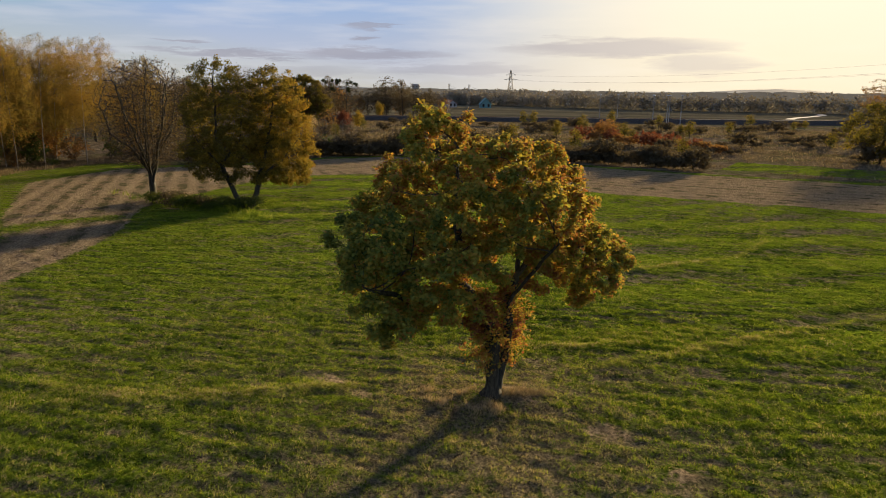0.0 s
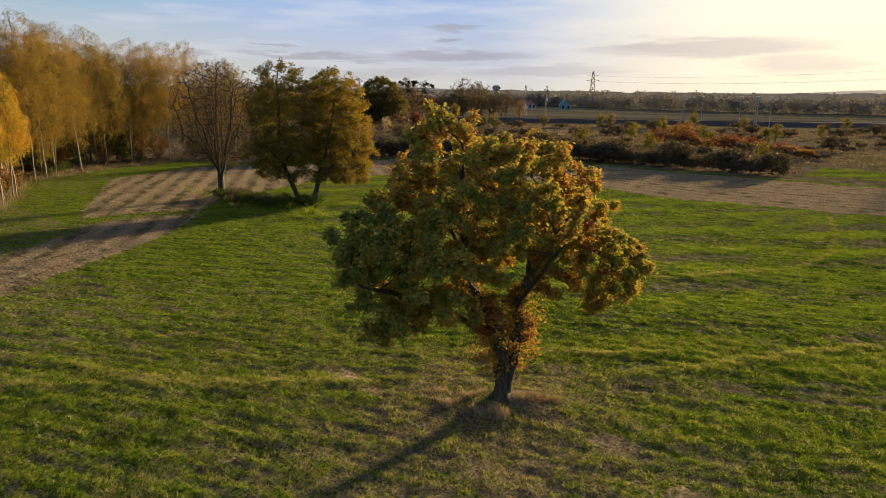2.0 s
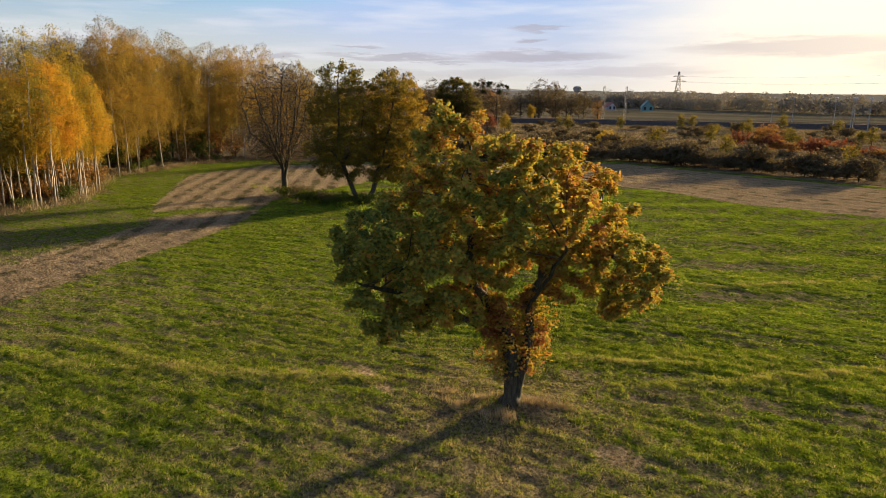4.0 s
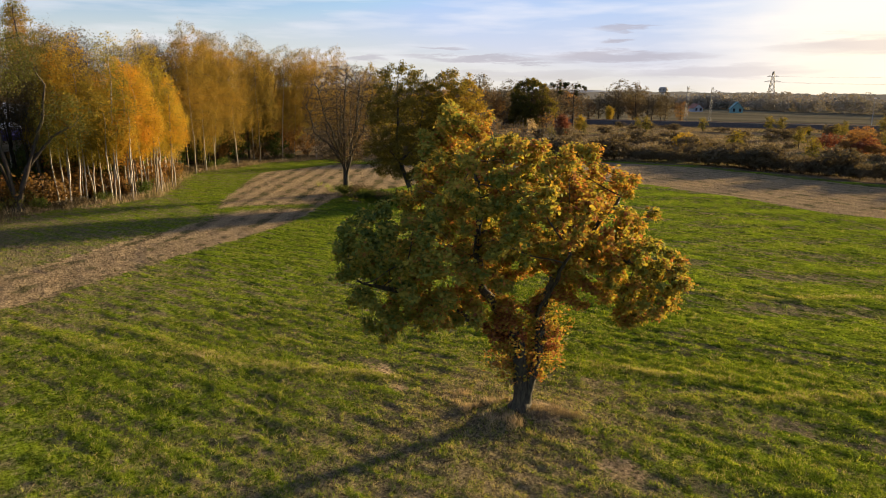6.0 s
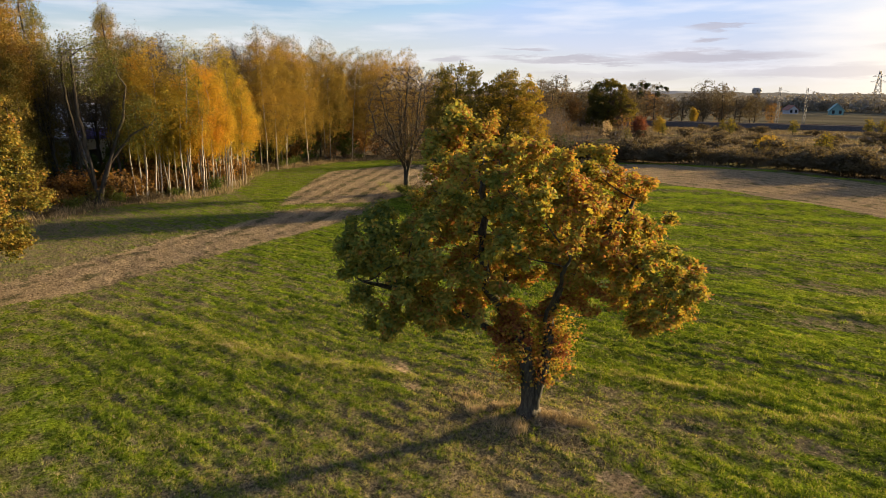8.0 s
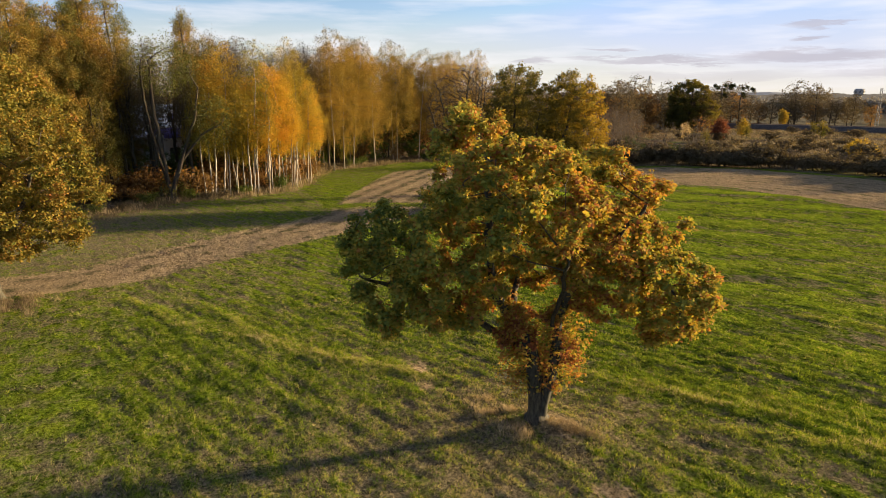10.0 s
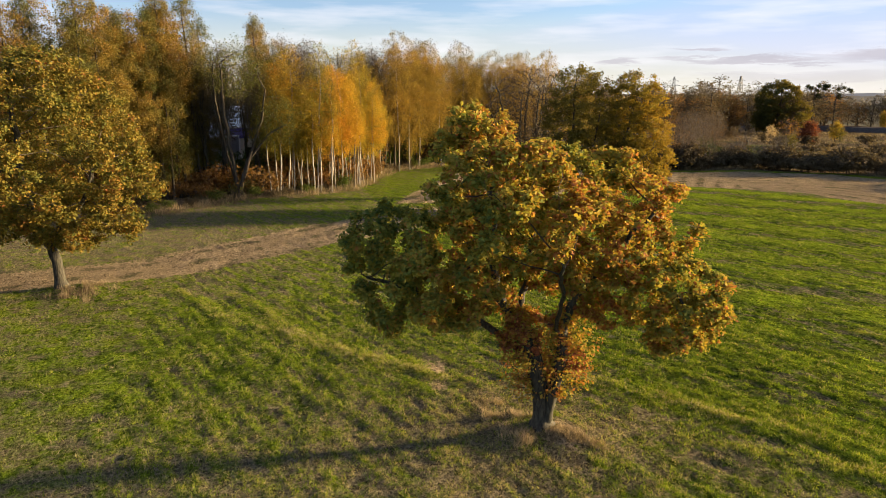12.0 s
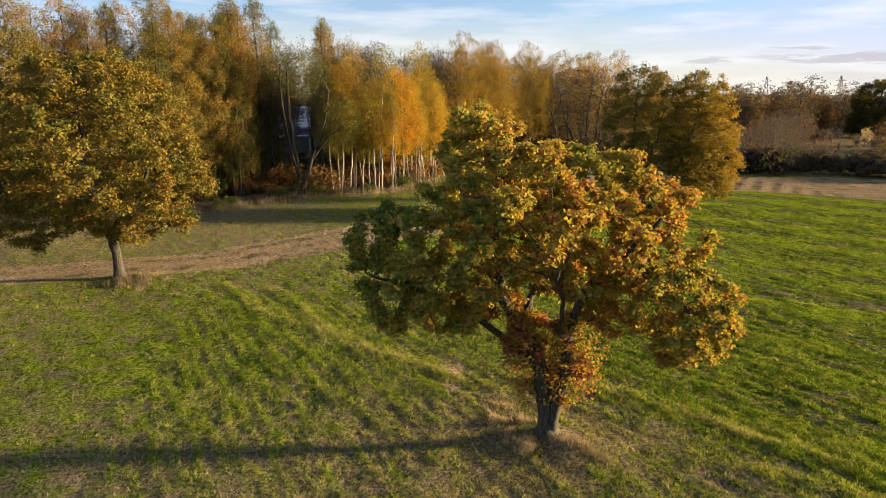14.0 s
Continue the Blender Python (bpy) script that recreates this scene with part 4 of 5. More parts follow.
tree("oak_tree", "round autumn oak with olive and orange leaves at the stubble's edge", "tree", pose(OAK2[0], OAK2[1], 0.06), 8,
     [([(0, 0, -0.1), (-0.05, -0.1, 1.2), (-0.1, -0.4, 2.4), (-0.1, -0.8, 4.5), (-0.1, -0.6, 8.5)], None), ([(-0.1, -0.35, 2.2), (0.6, 1.0, 3.6), (0.9, 1.8, 5.2)], 0),
      ([(-0.05, -0.3, 2.0), (-0.9, -1.6, 3.0), (-1.2, -3.2, 3.8)], 0)],
     [((0, -0.6, 6.2), (4.1, 4.5, 4.1)), ((0, -0.6, 8.6), (2.5, 2.6, 1.9)), ((0.3, 2.4, 4.4), (2.3, 2.3, 2.5)), ((0, -3.4, 3.6), (2.4, 2.2, 2.2)), ((0.5, 0.6, 2.6), (1.4, 1.6, 0.9))],
     0.21, targets=2400, step=0.28, reach=2.2, kill=0.36, leaf=80000, leaf_size=0.12, spread=0.14, gaps=0.5, clump=3.2, hole=-0.42, hollow=0.5, tint=oak2_tint, leafmat=M_OAK_B, crown_label="dense olive and orange leaves")

# ---------------------------------------------------------------- the group at the stubble's bend
def maple_stems():
    """A short bole that breaks up into a steep fan of limbs."""
    rng = np.random.default_rng(140)
    lines = [([(0, 0, -0.1), (0, 0, 1.5), (0.05, 0, 3.0), (0.1, 0.1, 6.5), (0.1, 0.1, 10.2)], None)]
    for k in range(12):
        a, wide, high = k * 2.4 + rng.uniform(-0.2, 0.2), rng.uniform(1.6, 3.2), rng.uniform(7.0, 9.6)
        ca, sa = math.cos(a), math.sin(a)
        lines.append(([(0, 0, 1.2 + 0.12 * k), (ca * wide * 0.42, sa * wide * 0.42, 3.4 + 0.1 * k), (ca * wide * 0.8, sa * wide * 0.8, high * 0.7), (ca * wide, sa * wide, high)], 0))
    return lines


tree("maple_tree", "nearly leafless tree with a fan of steep bare branches", "tree", pose(-47.7, 30.0, 0), 14, maple_stems(),
     [((0, 0, 7.0), (3.8, 3.8, 4.1)), ((0, 0, 4.3), (3.2, 3.2, 1.9))], 0.24, targets=11000, step=0.22, reach=2.0, kill=0.19, leaf=12000, leaf_size=0.085, spread=0.16, leafmat=M_MAPLE, tip=0.0115, hollow=0.15, droop=-0.5)
# both oaks' tints rise with y: their sunlit side is put into leaf colour
tree("oak_tree", "dark autumn oak with a leaning stem and thinning crown", "tree", pose(-39.4, 31.9, 0), 15,
     [([(0, 0, -0.1), (-0.5, -0.2, 0.9), (-1.3, -0.5, 2.7), (-1.7, -0.6, 5.5), (-1.7, -0.6, 10)], None), ([(-1.4, -0.5, 3.0), (-2.6, -1.4, 4.6), (-3.2, -1.9, 6.2)], 0), ([(-1.5, -0.5, 3.2), (-0.6, 0.6, 5.0), (-0.4, 0.9, 7.5)], 0)],
     [((-1.6, -0.5, 8.6), (2.2, 2.3, 2.4)), ((-1.6, -0.5, 6.4), (3.0, 3.0, 2.5)), ((-1.7, -0.6, 4.2), (2.9, 2.9, 1.8)), ((-2.2, -1.8, 2.6), (1.3, 1.1, 0.7)), ((-1.1, -0.5, 2.7), (1.9, 1.9, 0.9))], 0.17, targets=2200, step=0.28, reach=2.4, kill=0.36, leaf=30000, leaf_size=0.125, spread=0.14, hollow=0.4, gaps=0.3, clump=2.6, hole=-0.45,
     tint=lambda rng, c: 0.42 + 0.03 * c[:, 1] + 0.16 * smooth_noise(c, 0.8, 41) + rng.normal(scale=0.07, size=len(c)), leafmat=M_OAK_DARK, group="pair of oaks")
tree("oak_tree", "golden autumn oak with a leaning stem and low crown", "tree", pose(-39.1, 32.3, 0), 16,
     [([(0, 0, -0.1), (0.1, 0.6, 1.1), (0.0, 1.5, 3.2), (-0.2, 2.5, 6), (-0.3, 3.2, 9.6)], None), ([(0.1, 1.0, 2.2), (0.9, 2.8, 3.6), (1.0, 4.6, 5.0)], 0), ([(0.0, 1.4, 3.0), (-1.6, 2.4, 4.6), (-2.0, 3.0, 6.4)], 0)],
     [((-0.3, 3.0, 8.1), (2.4, 2.3, 2.3)), ((-0.3, 3.2, 6.0), (2.8, 2.8, 2.6)), ((-0.1, 3.6, 4.0), (2.8, 2.8, 1.9)), ((0.2, 3.8, 2.4), (2.2, 2.2, 1.2)), ((0.4, 1.6, 2.6), (1.9, 1.7, 1.0))], 0.19, targets=2800, step=0.28, reach=2.4, kill=0.36, leaf=50000, leaf_size=0.125, spread=0.14, hollow=0.4, gaps=0.25, clump=2.6, hole=-0.5,
     tint=lambda rng, c: 0.42 + 0.06 * c[:, 1] + 0.14 * smooth_noise(c, 0.8, 42) + rng.normal(scale=0.12, size=len(c)), leafmat=M_OAK_DARK, group="pair of oaks")


# ---------------------------------------------------------------- the wood
def birch(seed, h, width, label, leafmat=None, bark=None, leaf=5200, low=0.30, group="birches at the wood's edge", tint=None, top=0.62, trail=0.18, clump=1.7):
    rng = np.random.default_rng(seed)
    bx, by = rng.normal(scale=0.25, size=2)
    lobes = [((bx * 0.8, by * 0.8, h * (low + 0.80) / 2), (width, width, h * (0.80 - low) / 2)), ((bx, by, h * (0.82 - 0.25 * (top - 0.62))), (width * top, width * top, h * (0.17 + 0.2 * (top - 0.62))))]
    return tree("birch_tree" if bark is None else "wood_tree", label, "tree", pose(-60, 10, 0), seed, [([(0, 0, -0.1), (bx * 0.3, by * 0.3, h * 0.3), (bx * 0.7, by * 0.7, h * 0.6), (bx, by, h * 0.97)], None)], lobes,
                0.062 if bark is None else 0.14, targets=620, step=0.4, reach=2.6, kill=0.42, leaf=int(leaf * 1.5), leaf_size=0.108, spread=0.19, trail=trail, clump=clump, bark=bark or M_BIRCHBARK, leafmat=leafmat or M_BIRCH, group=group, tip=0.007, hollow=0.1,
                droop=0.3, hang=0.6, flare=0.15, thin=0.028, tint=tint)


def bare(seed, h, width, group="bare trees in the wood"):
    rng = np.random.default_rng(seed)
    lines = [([(0, 0, -0.1), (0.05, 0, h * 0.3), (0.1, 0.1, h * 0.6), (0.1, 0.1, h * 0.97)], None)]
    for k in range(7):
        a, f = k * 0.9 + rng.uniform(-0.2, 0.2), 0.32 + 0.055 * k
        lines.append(([(0.05, 0, h * f), (math.cos(a) * width * 0.3, math.sin(a) * width * 0.3, h * (f + 0.17)), (math.cos(a) * width * 0.62, math.sin(a) * width * 0.62, h * min(0.95, f + 0.42))], 0))
    return tree("bare_tree", "tall leafless grey-brown tree", "tree", pose(-70, 10, 0), seed, lines,
                [((0, 0, h * 0.62), (width, width, h * 0.27)), ((0, 0, h * 0.82), (width * 0.72, width * 0.72, h * 0.17))], 0.14, targets=5200, step=0.28, reach=1.6, kill=0.22, leaf=3600, leaf_size=0.13, spread=0.3, leafmat=M_SCRUB, twig=M_PALETWIG, group=group, tip=0.0065, hollow=0.0, droop=-0.4)


def spread_copies(seed, protos, spots, smin=0.88, smax=1.12):
    """One thing of each kind stays at the first spots, the rest are copies."""
    rng = random.Random(seed)
    for i, (x, y) in enumerate(spots):
        s = rng.uniform(smin, smax)
        m = pose(x, y, 0, rng.uniform(-3.5, 3.5), rng.uniform(-3.5, 3.5), rng.uniform(0, 360)) @ Matrix.Diagonal((s, s, s * rng.uniform(0.95, 1.06), 1))
        if i < len(protos):
            protos[i].matrix_basis = m
        else:
            copy_thing(rng.choice(protos), m)


def open_view(spots):
    """Leaves a lane between the stems, through which the depot shows."""
    return [p for p in spots if not (-78 < p[0] < -53.5 and 2.0 < p[1] < 8.8)]


gold = [birch(51, 12.0, 2.2, "slender birch with white stem and golden leaves", leaf=6500), birch(52, 11.2, 2.0, "slender birch with white stem and orange leaves", leaf=6000),
        birch(53, 12.8, 2.3, "tall birch with white stem and thinning yellow leaves", leaf=4200), birch(54, 10.2, 1.8, "small birch with white stem and orange leaves", leaf=5200)]
edge = along([(-52.8, 9.5), (-54.5, 14), (-58, 17.5), (-62, 19.5)], 0.72, 1.2, 61, 1.0)
edge += along([(-56, 8.5), (-60, 16), (-67, 21)], 1.3, 1.5, 62, 2.5)
spread_copies(64, gold, open_view(edge), 0.82, 1.06)
thin_birch = birch(58, 8.5, 0.9, "thin young birch with a bare pale stem", leaf=700, low=0.5, group="young birches")
spread_copies(59, [thin_birch], open_view(along([(-52.2, 8.8), (-53.8, 14), (-57, 17), (-63, 19.5), (-68, 21.5)], 0.7, 0.9, 60, 1.0)), 0.7, 1.25)
weeping = [birch(55, 15.5, 3.3, "large weeping birch with dense golden leaves", leaf=15000, low=0.24, leafmat=M_WEEP, group="weeping birches", top=0.92, trail=0.35, clump=1.5), birch(56, 14.5, 3.0, "large weeping birch with olive-gold leaves", leaf=14000, low=0.22, leafmat=M_WEEP, group="weeping birches", top=0.88, trail=0.35, clump=1.5)]
spread_copies(57, weeping, [(-72.5, 26), (-75, 29.5), (-77, 33), (-78.5, 36.5), (-69, 23), (-78, 41), (-74, 26.5), (-70.5, 24.5), (-83, 40), (-82, 34), (-78, 27), (-84, 47.5), (-88, 44), (-81, 51.5), (-86, 39)], 0.94, 1.06)
olive = [birch(71, 15.2, 2.7, "tall wood tree with olive and yellow leaves", M_WOODLEAF, M_TWIG, 15000, 0.2, "mixed trees of the wood"),
         birch(72, 14.4, 2.9, "broad wood tree with green and orange leaves", M_WOODLEAF, M_TWIG, 16500, 0.12, "mixed trees of the wood"),
         birch(73, 15.6, 2.3, "columnar wood tree with orange leaves", M_WOODLEAF, M_TWIG, 13500, 0.2, "mixed trees of the wood"),
         birch(74, 12.5, 2.7, "wood tree with dull olive-brown leaves", M_OAK_DARK, M_TWIG, 12000, 0.1, "mixed trees of the wood")]
mixed = [(-55, -3), (-56.5, 1), (-60, -1), (-57.5, 10)]
mixed += along([(-40, -26), (-43, -12), (-46, -3), (-49, 1.5)], 2.0, 1.6, 75, 2.2)
mixed += along([(-44, -26), (-48, -10), (-53, 0)], 2.3, 1.8, 76, 5.0)
mixed += along([(-69, 25), (-80, 34), (-84, 44), (-82, 54)], 2.3, 2.0, 77, 5.0)
back_row = along([(-64, 25), (-74, 30), (-84, 42), (-80, 54), (-76, 60)], 3.6, 2.0, 78, 9.0)
back_row += along([(-92, -25), (-95, 5), (-96, 30), (-92, 50)], 3.6, 2.5, 80, 0.0)
mixed = [p for p in open_view(mixed) if p[1] < 45]
back_row = [p for p in back_row if p[1] < 45]
south = [m for m in mixed if m[1] < 3]
coarse_tree = [birch(75, 14.5, 3.0, "wood tree with olive-brown leaves in the back row", M_OAK_DARK, M_TWIG, 3400, 0.1, "back row of the wood"), birch(76, 13.5, 3.0, "wood tree with golden leaves in the back row", M_BIRCH, M_TWIG, 3400, 0.1, "back row of the wood")]
back_row += along([(-90.5, -12), (-91.5, 4), (-91, 20)], 2.4, 1.0, 92, 0.0)
spread_copies(88, coarse_tree, back_row, 0.85, 1.05)
spread_copies(79, olive, [m for m in mixed if m[1] >= 3], 0.86, 1.04)
for k, (x, y) in enumerate(south):
    s_ = 1.0 + 0.17 * ((k * 0.618) % 1.0)
    copy_thing(olive[(k * 7 + k // 3) % 4], pose(x, y, 0, 0, 0, k * 67) @ Matrix.Diagonal((s_, s_, s_ * 1.02, 1)))
for k, (x, y) in enumerate(along([(-79, 45), (-76, 52), (-73, 58)], 2.6, 1.5, 93, 2.0)):
    copy_thing(coarse_tree[k % 2], pose(x, y, 0, 0, 0, k * 77) @ Matrix.Diagonal((0.62, 0.62, 0.56 + 0.03 * (k % 3), 1)))
barest = [bare(81, 15.8, 3.0), bare(82, 14.6, 2.8)]
spread_copies(83, barest, open_view(along([(-60, 4), (-64, 12), (-68, 18), (-74, 24)], 1.6, 1.5, 84, 2.0) + along([(-56, -6), (-60, 3), (-66, 14)], 1.9, 2.0, 85, 4.0)), 0.92, 1.03)
tall_slender = birch(89, 16.5, 1.8, "tall slender tree with orange leaves high up", M_WOODLEAF, M_TWIG, 7000, 0.46, "tall slender trees")
spread_copies(90, [tall_slender], [(-53.5, 1.6), (-52.2, 0.2), (-55.2, 0.0), (-53.0, -3.4), (-50.5, -5.6), (-48.5, -8), (-55.6, 2.6), (-58.5, 8.4), (-63.5, 8.0), (-66, 2.6), (-52.6, 1.2), (-54.2, -0.6)], 0.94, 1.08)
for k, (x, y) in enumerate(((-51.8, 0.8), (-54.6, 0.9), (-58.2, 1.8), (-62.5, 2.2))):
    copy_thing(olive[(1, 3, 0, 1)[k]], pose(x, y, 0, 0, 0, k * 97 + 20) @ Matrix.Diagonal((0.8, 0.8, 0.86, 1)))
slim = bare(86, 13.0, 1.2)
spread_copies(87, [slim], [(-55.5, 3.4), (-56.8, 4.6), (-58.5, 7.4), (-60.2, 3.0), (-54.6, 7.8), (-59.2, 4.3), (-62, 6.5), (-54.2, 5.1)], 0.9, 1.1)
tree("willow_tree", "dark tree of several leaning stems at the wood's edge", "tree", pose(-52.4, 5.9, 0), 91,
     [([(0, 0, -0.1), (0.1, -0.2, 3), (0.0, -0.6, 7.5), (0, -0.6, 11)], None), ([(0, 0, 0.3), (0.1, 0.9, 3), (0.2, 2.2, 6.5), (0.4, 2.6, 9)], 0), ([(0, 0, 0.3), (0, -0.7, 3.5), (0, -1.4, 8), (0, -1.6, 11)], 0),
      ([(0.1, 0.9, 3.0), (0.6, 2.6, 5.2), (0.9, 4.0, 6.0)], 0)],
     [((0, 0.2, 10.6), (2.2, 2.8, 2.3)), ((0.5, 3.4, 6.2), (1.7, 2.0, 2.4)), ((0, 0.3, 0.9), (1.0, 1.3, 0.8))], 0.36, targets=1100, step=0.4, reach=2.8, kill=0.45, leaf=9000, leaf_size=0.12, tint=lambda rng, c: 0.25 + 0.1 * smooth_noise(c, 0.9, 95) + rng.normal(scale=0.06, size=len(c)), spread=0.3, leafmat=M_WOODLEAF, bark=M_TWIG)


# ---------------------------------------------------------------- shrubs
def shrub(name, label, seed, h, width, leafmat, leaf=1500, leaf_size=0.16, group="", twig=None, stems=5, targets=160):
    rng = np.random.default_rng(seed)
    lines = [([(0, 0, -0.1), (0.05, 0, 0.25)], None)]
    for k in range(stems):
        a = 6.283 * k / stems + rng.random()
        lines.append(([(0.05, 0, 0.2), (math.cos(a) * width * 0.3, math.sin(a) * width * 0.3, h * 0.45)], 0))
    return tree(name, label, "shrub", pose(0, 0, 0), seed, lines, [((0, 0, h * 0.52), (width, width, h * 0.48))], 0.05, targets=targets, step=0.25, reach=2.0, kill=0.3, leaf=leaf, leaf_size=leaf_size, spread=0.16,
                bark=twig or M_TWIG, twig=twig or M_TWIG, leafmat=leafmat, group=group, tip=0.009, hollow=0.1, thin=0.02, flare=0)


hedge = [shrub("hedge_shrub", "dense dark brown hedge shrub by the stubble", 101, 2.3, 1.7, M_SCRUB, 1700, 0.2, "hedge beyond the stubble"), shrub("hedge_shrub", "low tangled grey-brown shrub by the stubble", 102, 1.7, 1.6, M_SCRUB, 1700, 0.2, "hedge beyond the stubble"),
         shrub("hedge_shrub", "half-bare brown shrub by the stubble", 103, 2.6, 1.5, M_SCRUB, 1400, 0.17, "hedge beyond the stubble")]
spread_copies(104, hedge, along([(-60, 66), (-54, 74), (-43, 78.5), (-28, 78.5), (-17, 79)], 1.0, 0.8, 105, 1.0) + along([(-54, 80), (-43, 82), (-30, 82)], 1.6, 2.2, 106, 0.5) + along([(-67, 48), (-63.5, 56), (-61.5, 66), (-57, 73)], 0.9, 1.0, 107, 1.4), 0.6, 1.25)
tall = [shrub("thicket_shrub", "tall half-bare thicket shrub", 111, 6.6, 2.5, M_BROWN, 500, 0.13, "thicket by the stubble", M_TWIG, 9, 900), shrub("thicket_shrub", "tall leafless grey shrub", 112, 6.2, 2.3, M_SCRUB, 400, 0.13, "thicket by the stubble", M_PALETWIG, 9, 900)]
spread_copies(113, tall, along([(-66, 50), (-63, 58), (-62, 66), (-60, 72)], 2.0, 1.6, 114, 2.0) + along([(-72, 54), (-70, 66)], 2.6, 2.0, 115, 2.0), 0.8, 1.15)
under = [shrub("undergrowth_shrub", "rusty undergrowth shrub between the stems", 121, 2.4, 1.6, M_BROWN, 900, 0.15, "undergrowth of the wood", None, 5, 90),
         shrub("undergrowth_shrub", "dark green undergrowth shrub below trees", 122, 2.8, 1.8, M_GREEN, 1300, 0.16, "undergrowth of the wood", None, 5, 90),
         shrub("undergrowth_shrub", "grey-brown leafless undergrowth shrub", 123, 2.2, 1.8, M_SCRUB, 900, 0.15, "undergrowth of the wood", None, 5, 90)]
spread_copies(124, under, [p for p in along(WOOD[1:], 2.2, 1.8, 125, 5.0) + along([(-58, -4), (-64, 12), (-72, 20), (-82, 34)], 2.6, 2.0, 127, 5.0) if not (-76 < p[0] < -60 and 2 < p[1] < 9)], 0.6, 1.2)
spread_lane = [(-60.5, 3.2), (-62, 5.4), (-61, 7.4), (-66, 4.2), (-67, 6.6), (-71, 3.6), (-71.5, 6.0), (-70, 8.2), (-64, 8.4), (-57.5, 4.6)]
for k, (x, y) in enumerate(spread_lane):
    copy_thing(under[1 if k % 3 else 2], pose(x, y, 0, 0, 0, k * 71))
deep_spots = [p for p in along([(-53, 8.8), (-54.5, 14), (-58, 17.5), (-63, 20), (-68, 22)], 1.1, 0.9, 140, 3.6) + along(WOOD[1:9], 1.7, 1.5, 138, 8.0) + along(WOOD[1:9], 1.7, 2.0, 139, 13.0) if not (-80 < p[0] < -56 and 2 < p[1] < 9)]
for k, (x, y) in enumerate(deep_spots):
    s_ = 1.2 + 0.6 * ((k * 0.618) % 1.0)
    copy_thing(under[(k * 5 + k // 4) % 3], pose(x, y, 0, 0, 0, k * 53) @ Matrix.Diagonal((s_, s_, s_ * 1.15, 1)))
rusty = shrub("bracken_clump", "rusty withered bracken between birch stems", 135, 1.3, 0.9, M_BROWN, 600, 0.12, "bracken under the birches", None, 5, 60)
spread_copies(136, [rusty], along([(-53.5, 8.8), (-55.5, 14), (-59, 17.5), (-63.5, 19.8)], 0.8, 1.2, 137, 1.6) + [(-53.8, 3.2), (-54.8, 4.6), (-55.6, 7.4), (-53.2, 7.6), (-56.4, 3.0), (-52.6, 2.0), (-51.6, 3.4), (-55.2, 1.6)], 0.7, 1.7)


def fence():
    """A short weathered post-and-rail fence before the birches."""
    t = thing("wooden_fence", "short weathered post-and-rail fence before the birches", "fence", place=pose(0, 0, 0))
    spots = [(-55.6, 12.2), (-56.3, 14.4)]
    for x, y in spots:
        part("post", rod(bmesh.new(), (x, y, -0.1), (x + 0.03, y, 1.15), 0.07, 7, 0.06), M_PALETWIG, t)
    for a, b in zip(spots, spots[1:]):
        part("rail", rod(bmesh.new(), (*a, 0.95), (*b, 0.85), 0.05, 6), M_PALETWIG, t)


fence()
verge = [shrub("verge_bush", "small dark green bush at the wood's edge", 128, 1.1, 1.0, M_GREEN, 800, 0.12, "verge of the wood", None, 5, 70), shrub("verge_bush", "low bramble at the wood's edge", 129, 0.9, 1.1, M_SCRUB, 700, 0.12, "verge of the wood", None, 5, 70)]
spread_copies(130, verge, along(WOOD[1:9], 1.9, 0.8, 131, 1.2), 0.6, 1.3)
low = [shrub("nettle_clump", "low dark clump of weeds under the oaks", 131, 0.8, 0.9, M_GREEN, 900, 0.12, "weeds under the oaks"), shrub("bramble_bush", "low bare bramble bush under the oaks", 132, 0.7, 1.0, M_SCRUB, 700, 0.12, "weeds under the oaks")]
spread_copies(133, low, along([(-47, 29.2), (-42, 29.6), (-37.5, 31.6)], 0.9, 0.9, 134, 0.3), 0.7, 1.2)


# ---------------------------------------------------------------- waste land beyond the stubble
def small_tree(name, label, seed, h, width, leafmat, leaf, group="", low=0.25, tip=0.012, targets=260, leaf_size=0.3, kill=0.5, hollow=0.1, gaps=0.0):
    return tree(name, label, "tree", pose(0, 0, 0), seed, [([(0, 0, -0.1), (0.05, 0.05, h * 0.5), (0, 0.1, h * 0.92)], None)], [((0, 0, h * (0.5 + low / 2)), (width, width, h * (0.5 - low / 2)))], 0.03 * h ** 0.75,
                targets=targets, step=0.45, reach=3.5, kill=kill, leaf=leaf, leaf_size=leaf_size, spread=0.35, bark=M_TWIG, leafmat=leafmat, group=group, tip=tip, hollow=hollow, flare=0.1, gaps=gaps)


tree("oak_tree", "broad dark olive oak standing on the waste land", "tree", pose(-130, 127, 0), 141, [([(0, 0, -0.1), (0.1, 0.1, 3), (0, 0.2, 7), (0, 0.2, 12)], None)],
     [((0, 0, 8.2), (5.2, 5.2, 5.0)), ((0.5, 1.0, 5.0), (7.0, 7.0, 4.2)), ((0, 0, 2.6), (5.8, 5.8, 2.2))], 0.35, targets=1500, step=0.5, reach=4.0, kill=0.6, leaf=30000, leaf_size=0.32, spread=0.3, hollow=0.6, gaps=0.3, clump=1.1,
     bark=M_TWIG, leafmat=M_OAK_DARK, tip=0.02, tint=lambda rng, c: 0.37 + 0.12 * smooth_noise(c, 0.5, 141) + 0.02 * c[:, 1] + rng.normal(scale=0.06, size=len(c)))
small_tree("oak_tree", "brown autumn oak at the thicket's end", 147, 9.4, 3.6, M_BROWN, 6000, low=0.05, targets=500, kill=0.4).matrix_basis = pose(-128.3, 112.6, 0)
